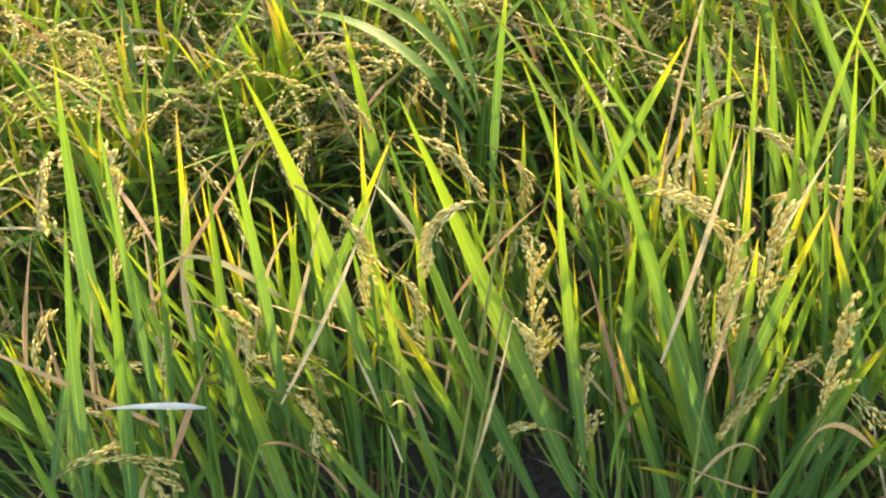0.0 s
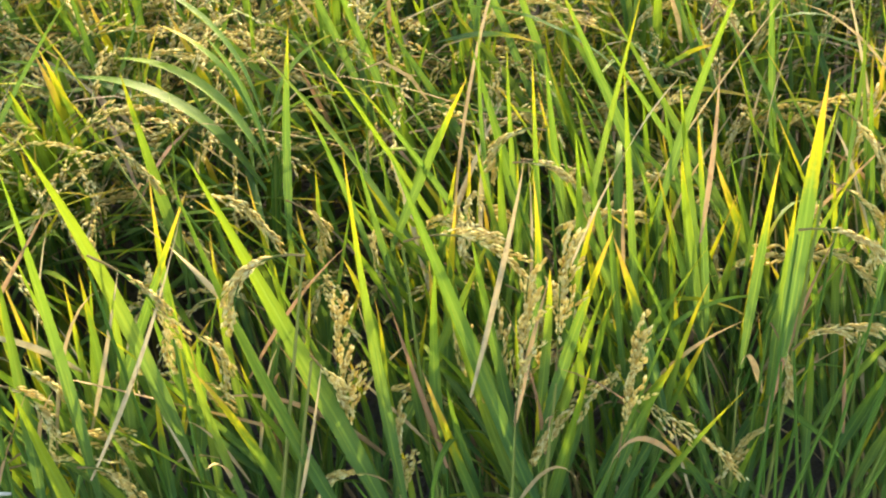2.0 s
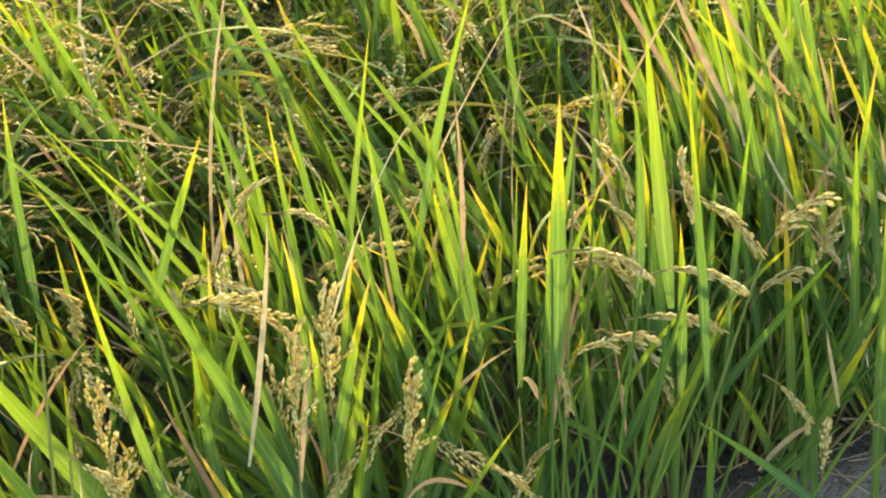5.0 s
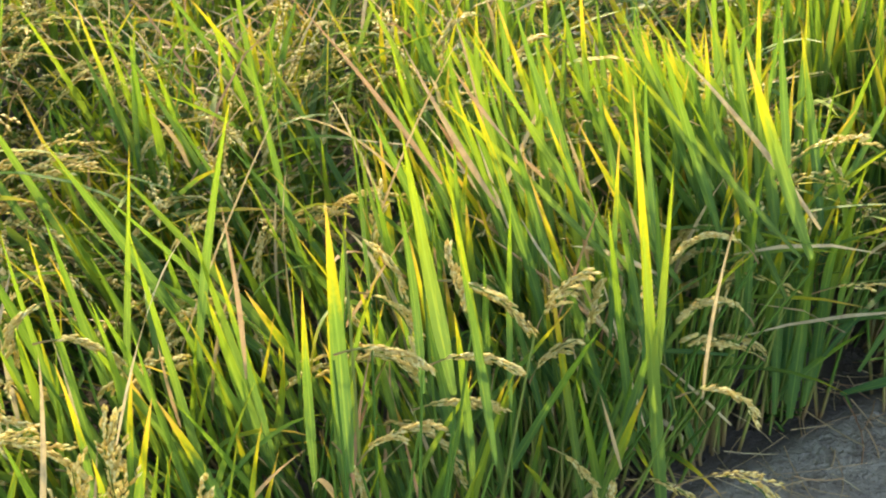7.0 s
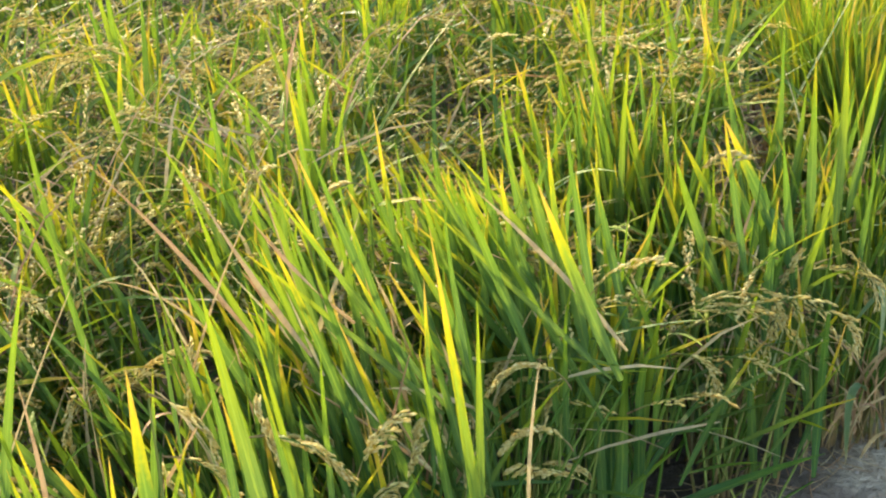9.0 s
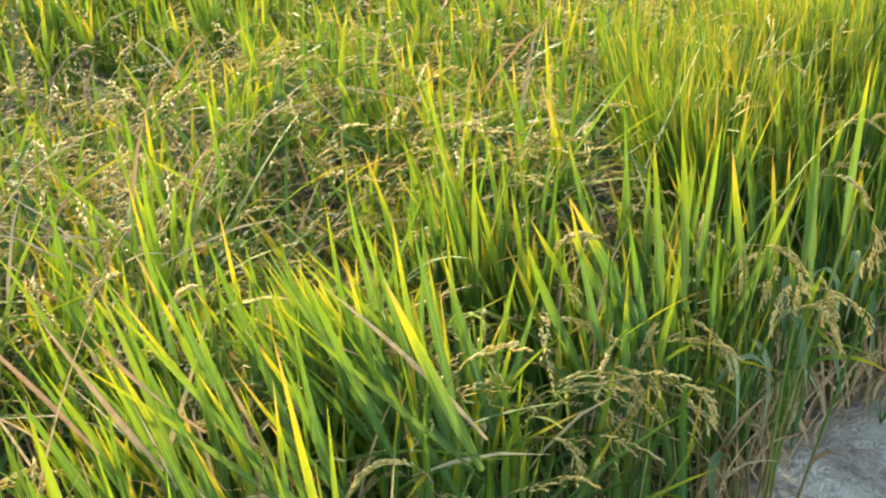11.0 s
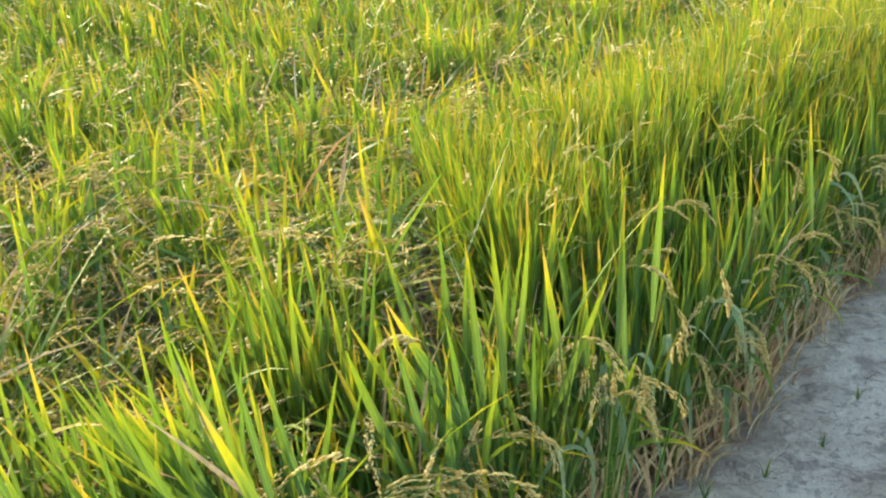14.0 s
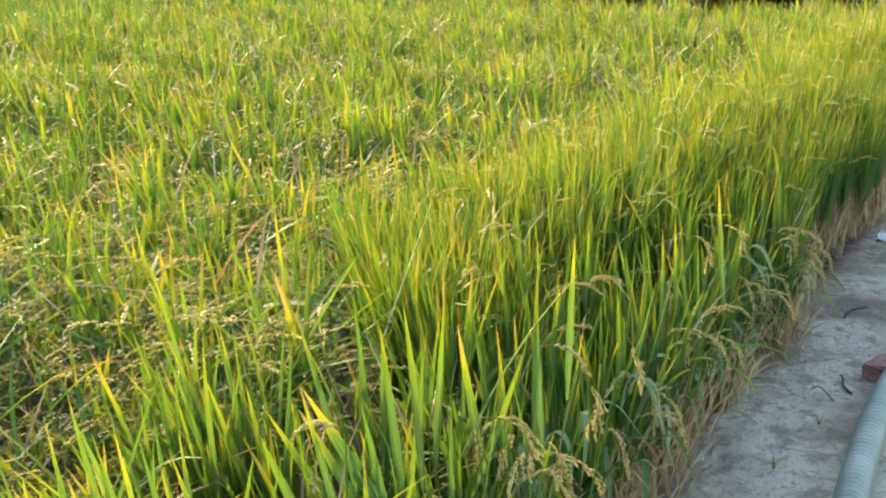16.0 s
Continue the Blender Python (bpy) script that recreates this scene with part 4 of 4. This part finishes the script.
def mat_plant(rng, tips, lying, heads, grains, segs, tall, straw, low=0.30):
    """A rice plant of the lodged stand: a mat of fallen leaves and heads, with green tips that stand out of it."""
    parts = []

    def put(shape, az, x, y, z, grown=0.0):
        # grown: how much of the blade is hidden in its sheath below
        c, s = math.cos(az), math.sin(az)
        parts.append((shape[0] @ np.array([(c, s, 0), (-s, c, 0), (0, 0, 1)]) + np.array([x, y, z]), shape[1], grown + (1 - grown) * shape[2], shape[3], shape[4]))

    fine = segs > 4
    cx, cy = rng.normal(0, 0.03, 2)
    for k in range(tips):
        az = rng.uniform(-math.pi, math.pi)
        length = tall * rng.uniform(0.22, 0.46)
        put(blade(rng, length, rng.uniform(0.010, 0.017) * (1 if fine else 1.35), rng.uniform(0.0, 0.40), rng.uniform(0, 0.5), segs, 3 if fine else 2, rng.uniform(-0.7, 0.7), 0.4, rng.normal(0, 0.05)),
            az, cx + rng.normal(0, 0.03), cy + rng.normal(0, 0.03), tall * rng.uniform(max(low, 0.36), 0.62) if k % 3 or low > 0.2 else tall * low, 0.35)
    for k in range(lying):
        az = rng.uniform(-math.pi, math.pi) if k % 3 == 0 else rng.normal(2.7, 0.6)
        put(blade(rng, rng.uniform(0.18, 0.40), rng.uniform(0.007, 0.013) * (1 if fine else 1.2), rng.uniform(0.7, 1.35), rng.uniform(0.0, 0.9), segs, 2, rng.uniform(-1.2, 1.2), 0.4, rng.normal(0, 0.1)),
            az, rng.normal(0, 0.07), rng.normal(0, 0.07), tall * rng.uniform(0.25, 0.66))
    for k in range(straw):
        az = rng.uniform(-math.pi, math.pi)
        put(blade(rng, rng.uniform(0.12, 0.34), rng.uniform(0.0035, 0.008) * (1 if fine else 1.3), rng.uniform(0.5, 1.5), rng.uniform(0.0, 0.9), 3, 2, rng.uniform(-2, 2), 0.5, rng.normal(0, 0.12), 3),
            az, rng.normal(0, 0.08), rng.normal(0, 0.08), tall * rng.uniform(0.35, 0.78))
    for k in range(heads):
        az = rng.uniform(-math.pi, math.pi) if k % 3 == 0 else rng.normal(2.7, 0.6)
        sh = panicle(rng, rng.uniform(0.14, 0.21), rng.uniform(0.6, 1.3), rng.uniform(0.6, 1.7), grains, *((0.0125, 0.40, 0.06, 6) if grains > 30 else (0.026, 0.30, 0.12, 4)))
        put((sh[0], sh[1], sh[2], sh[3], np.where(sh[4] == 1, 1, 2)), az, rng.normal(0, 0.07), rng.normal(0, 0.07), tall * rng.uniform(0.52, 0.78))
    for k in range(3 if fine else 1):
        put(tube([(0, 0, 0), (0.03, 0, 0.2), (0.09, 0, 0.42)], (0.004, 0.003, 0.002), 3, 2), rng.uniform(-3, 3), cx, cy, 0.0)
    return stack(parts)


HEAVY = [[mat_plant(rng, 7, 20, 13, 50, 5, rng.uniform(0.62, 0.70), 5) for _ in range(6)]] * 2
# two kinds of each: greener with standing tips, and riper with more fallen heads
MID = [[mat_plant(rng, 15, 16, 6, 36, 5, rng.uniform(0.62, 0.72), 3) for _ in range(6)], [mat_plant(rng, 7, 16, 10, 36, 5, rng.uniform(0.54, 0.62), 6) for _ in range(6)]]
LONG = [[mat_plant(rng, 20, 8, 4, 10, 4, rng.uniform(0.62, 0.72), 2) for _ in range(6)], [mat_plant(rng, 10, 9, 7, 10, 4, rng.uniform(0.54, 0.62), 5) for _ in range(6)]]
WIDE = [[mat_plant(rng, 21, 4, 2, 5, 2, rng.uniform(0.62, 0.72), 3) for _ in range(6)], [mat_plant(rng, 14, 5, 4, 5, 2, rng.uniform(0.54, 0.62), 3) for _ in range(6)]]
DENSE = [[mat_plant(rng, 18, 17, 7, 42, 6, rng.uniform(0.62, 0.70), 7, 0.12) for _ in range(6)], [mat_plant(rng, 9, 18, 11, 42, 6, rng.uniform(0.55, 0.63), 9, 0.12) for _ in range(6)]]
WALL = [[light_plant(rng, 88, 1, 32, 5, rng.uniform(0.74, 0.82), 0.18, 0.16, 7, 60) for _ in range(7)]] * 2
DISTANT = [[light_plant(rng, 10, 0, 6, 2, rng.uniform(0.64, 0.78), 0.45, 0.15) for _ in range(6)]] * 2


def place(shape, x, y, size, spin, lean_az, lean, z):
    m = np.array(turn(lean_az, lean) @ Matrix.Rotation(spin, 4, "Z"))[:3, :3] * size
    return (shape[0] @ m.T + np.array([x, y, z]), *shape[1:])


def stand(name, spots, stock, label, sway=1.0, spin=0.6):
    parts = []
    for x, y in spots:
        tall = 1.0 + (0.20 * math.exp(-max(0.0, y - edge(x) - 0.5) / 0.45) if x > 2.1 and sway == 1.0 else 0.0) + sway * (0.13 * noise.noise((x * 1.1, y * 1.1, 7.0)) + rng.normal(0, 0.075))
        if sway < 1.0:
            # the outermost plants stay shorter
            tall *= 0.80 + 0.20 * min(1.0, max(0.0, y - edge(x)) / 0.45)
        lean = sway * (WIND[1] + 0.22 * noise.noise((x * 0.6, y * 0.6, 3.0)) + rng.normal(0, 0.05))
        full = noise.noise((x * 0.8, y * 0.8, 11.0)) + rng.normal(0, 0.22) > 0.03 + 0.035 * max(0.0, math.hypot(x, y) - 3.5)
        kind = stock[1 if full else 0]
        parts.append(place(kind[int(rng.integers(len(kind)))], x, y, tall, rng.normal(0, spin), WIND[0] + rng.normal(0, 0.5), lean, -0.03))
    ob = new(name, to_mesh(name, stack(parts), [LEAF, GRAIN, STEM, STRAW]))
    return tagged(ob, label, "rice", kind="stuff")


heavy_spots, mid_spots, long_spots, wide_spots, far_spots, wall_spots, dense_spots = [], [], [], [], [], [], []
taken = [(px, py) for px, py, _ in near]
for i in range(-16, 75):
    for j in range(0, 68):
        x, y = i * 0.19 + rng.uniform(-0.06, 0.06), edge(i * 0.19) + 0.09 + j * 0.185 + rng.uniform(-0.05, 0.05)
        d = math.hypot(x, y)
        if not (x > 2 and 0 < j < 4) and any(abs(x - a) < 0.11 and abs(y - b) < 0.11 for a, b in taken):
            continue
        to = math.degrees(math.atan2(x, y))
        # a hollow in the stand behind the first plants
        if abs(x - 0.02) < 0.27 and 1.08 < y < 1.50:
            continue
        if 1 < j < 6 and -1.3 < x <= 2.0:
            dense_spots.append((x, y - 0.08))
            # the second plant of a cell: heavier heads behind the first plants
            (heavy_spots if x < 0.45 and y > 1.45 else dense_spots).append((x + rng.uniform(0.05, 0.13), y - 0.08 + rng.uniform(0.05, 0.12)))
        elif j < 4 and 2.0 + 0.24 * j < x < 10:
            wall_spots.append((x, y - 0.02))
            wall_spots.append((x + rng.uniform(0.05, 0.13), y - 0.02 + rng.uniform(0.05, 0.12)))
        elif to > -32 and d < (2.7 if to < 20 else (3.2 if to < 38 else 4.2)):
            mid_spots.append((x, y))
            if to < 24 and y < 2.7:
                heavy_spots.append((x + rng.uniform(0.05, 0.13), y + rng.uniform(0.05, 0.13)))
        elif to > -32 and d < 6:
            long_spots.append((x, y))
        elif d < (14.5 if to > 50 else 12.5) and to > 41:
            wide_spots.append((x, y))
        else:
            far_spots.append((x, y))
stand("rice_stand_near", mid_spots, MID, "dense ripening rice with golden heads and lime leaves")
stand("rice_stand_ripe", heavy_spots, HEAVY, "fallen ripe rice, heavy golden heads swept one way")
stand("rice_stand_middle", long_spots, LONG, "ripening rice field, lime-green leaves over tan heads")
stand("rice_stand_wide", wide_spots, WIDE, "ripening rice field, lime leaves and tan heads")
stand("rice_stand_inner", dense_spots, DENSE, "matted ripening rice with tan heads and lime leaves")
stand("rice_stand_edge", wall_spots, WALL, "dense dark-green rice along the path", 0.4, 3.0)
stand("rice_stand_far", far_spots, DISTANT, "far part of the ripening rice field")


def far_crop():
    """The crop's top beyond the plants, out to the horizon."""
    xs = np.array([-2500, -700, -200, -60, -30, -15, -6, -3.1, 13.6, 20, 30, 45, 80, 220, 700, 2500.0])
    ys = np.array([1.15, 1.4, 6, 13.0, 20, 26, 40, 70, 160, 500, 2500.0])
    nx, ny = len(xs), len(ys)
    v = np.array([(x, y, 0.60 if y > 1.2 else -0.02) for x in xs for y in ys])
    f = np.array([(i * ny + j, (i + 1) * ny + j, (i + 1) * ny + j + 1, i * ny + j + 1) for i in range(nx - 1) for j in range(ny - 1) if not (-4 < xs[i] < 13 and ys[j] < 12.9)])
    me = to_mesh("distant_crop", (v, f, 0 * v[:, 0], 0 * v[:, 0], np.zeros(len(f))), [FAR])
    return tagged(new("distant_crop", me), "hazy green and tan rice crop in the distance", "crop", kind="structure")


far_crop()


# ---- on the path ----
def hose():
    """A ribbed suction hose that lies along the path."""
    xs = np.arange(2.2, 6.4, 0.0065)
    pts = np.stack([xs, 0.268 + 0.02 * np.sin((xs - 2.9) * 2.4) - 0.04 * np.maximum(0, xs - 3.6) ** 2, np.full_like(xs, 0.044)], 1)
    rad = 0.042 + 0.0013 * np.sin(np.arange(len(xs)) * math.pi / 2)
    ob = shape_part("water_hose", tube(pts, rad, 20), [HOSE])
    return tagged(ob, "weathered green ribbed water hose lying on the mud path", "hose")


hose()


def rough_block(name, size, mat, seed, at, label, category, group=""):
    bm = bmesh.new()
    bmesh.ops.create_cube(bm, size=1)
    bmesh.ops.bevel(bm, geom=bm.edges[:], offset=0.08, segments=2, affect="EDGES")
    bmesh.ops.subdivide_edges(bm, edges=bm.edges[:], cuts=2, use_grid_fill=True)
    for v in bm.verts:
        k = 1 + 0.16 * noise.noise(v.co * 2.3 + Vector((seed, 0, 0))) + 0.05 * noise.noise(v.co * 9 + Vector((seed, 3, 0)))
        v.co = Vector((v.co.x * size[0], v.co.y * size[1], v.co.z * size[2])) * k
    me = bpy.data.meshes.new(name)
    bm.to_mesh(me)
    bm.free()
    me.materials.append(mat)
    ob = new(name, me)
    ob.matrix_basis = at
    return tagged(ob, label, category, group)


rough_block("brick", (0.16, 0.09, 0.055), BRICK, 1.0, pose(4.12, 0.315, 0.024, 3, 2, -20), "broken red clay brick lying on the mud path", "brick")


def scatter(name, make, count, box, mats, label, category):
    """Many small bits on the path, joined."""
    parts = []
    for k in range(count):
        x, y = rng.uniform(*box[0]), rng.uniform(*box[1])
        y = edge(x) - y
        sh = make()
        m = np.array(Matrix.Rotation(rng.uniform(-3.1, 3.1), 3, "Z"))
        parts.append((sh[0] @ m.T + np.array([x, y, path_height(x, y)]), *sh[1:]))
    return tagged(new(name, to_mesh(name, stack(parts), mats)), label, category, kind="stuff")


def straw_bit():
    n = 5
    s = np.linspace(0, 1, n)
    length, bow = rng.uniform(0.03, 0.16), rng.normal(0, 0.25)
    return tube(np.stack([(s - 0.5) * length, bow * length * (s - s * s), 0.003 + rng.uniform(0, 0.02) * s * s], 1), np.full(n, rng.uniform(0.0006, 0.0014)), 4)


def clod():
    sh = tube([(0, 0, 0), (0, 0.0005, 0.35), (0, 0, 0.75), (0, 0.0002, 1)], (0.9, 1.0, 0.7, 0.05), 5)
    v = sh[0] * (1 + rng.normal(0, 0.2, sh[0].shape)) * np.array([1, rng.uniform(0.5, 1), rng.uniform(0.3, 0.6)]) * (0.002 + 0.010 * rng.uniform() ** 3)
    return (v - np.array([0, 0, 0.002]), *sh[1:])


scatter("straw_litter", straw_bit, 90, ((0.8, 7.5), (-0.05, 0.75)), [STRAW], "scattered dry straw and leaf bits on the path", "straw")
scatter("leaf_litter", straw_bit, 700, ((0.9, 7.5), (-0.10, 0.10)), [STRAW], "brown dead leaf and straw litter at the foot of the rice", "straw")
scatter("mud_crumbs", clod, 1000, ((0.8, 7.5), (-0.02, 0.9)), [CLOD], "small crumbs of dried mud on the path", "mud")


def sprout(x, y, tall):
    """A small green seedling on the path."""
    weed = new("weed_sprout")
    weed.matrix_basis = Matrix.Translation((x, y, path_height(x, y) - 0.004))
    for k in range(4):
        shape_part("leaf", blade(rng, tall * rng.uniform(0.7, 1.1), 0.006, rng.uniform(0.1, 0.5), rng.uniform(0.2, 0.9), 6), [LEAF], weed, "", turn(k * 1.7 + x, 0))
    return tagged(weed, "tiny green weed sprouting from the dry mud", "weed", "weeds on the path")


for x, y, tall in ((2.72, 0.60, 0.06), (2.95, 0.52, 0.05), (3.25, 0.50, 0.05), (2.55, 0.69, 0.07), (3.6, 0.44, 0.04)):
    sprout(x, y, tall)


def twig(name, x, y, length, az, mat, label, rise=0.0, thick=0.005):
    n = 9
    s = np.linspace(0, 1, n)
    pts = np.stack([(s - 0.5) * length, 0.06 * length * np.sin(5 * s), thick * 0.8 + rise * np.sin(s * math.pi)], 1)
    ob = shape_part(name, tube(pts, thick * (1 - 0.5 * s), 6), [mat], None, "", Matrix.Translation((x, y, path_height(x, y))) @ Matrix.Rotation(az, 4, "Z"))
    return tagged(ob, label, "twig")


twig("twig", 4.78, 0.50, 0.20, -0.3, BARK, "dark crooked twig lying on the mud path", 0.01, 0.004)
twig("twig", 3.95, 0.42, 0.16, 0.4, BARK, "thin dark twig lying beside the hose", 0.004, 0.005)
twig("dry_stalk", 3.83, 0.47, 0.12, 0.9, STRAW, "bent dry rice stalk lying on the path", 0.03, 0.003)
twig("dry_stalk", 3.35, 0.66, 0.17, -0.2, STRAW, "broken dry rice stalk at the foot of the plants", 0.01, 0.003)


def scrap(x, y):
    """A crumpled pale sheet."""
    bm = bmesh.new()
    bmesh.ops.create_grid(bm, x_segments=12, y_segments=10, size=0.5)
    for v in bm.verts:
        v.co = Vector((v.co.x * 0.13, v.co.y * 0.10, 0.012 + 0.02 * abs(noise.noise(v.co * 5)) + 0.012 * noise.noise(v.co * 11)))
    bmesh.ops.solidify(bm, geom=bm.faces[:], thickness=0.0015)
    me = bpy.data.meshes.new("plastic_scrap")
    bm.to_mesh(me)
    bm.free()
    me.materials.append(PALE)
    ob = new("plastic_scrap", me)
    ob.matrix_basis = Matrix.Translation((x, y, path_height(x, y) - 0.004))
    return tagged(ob, "crumpled pale plastic scrap on the path", "scrap")


scrap(5.95, 0.52)
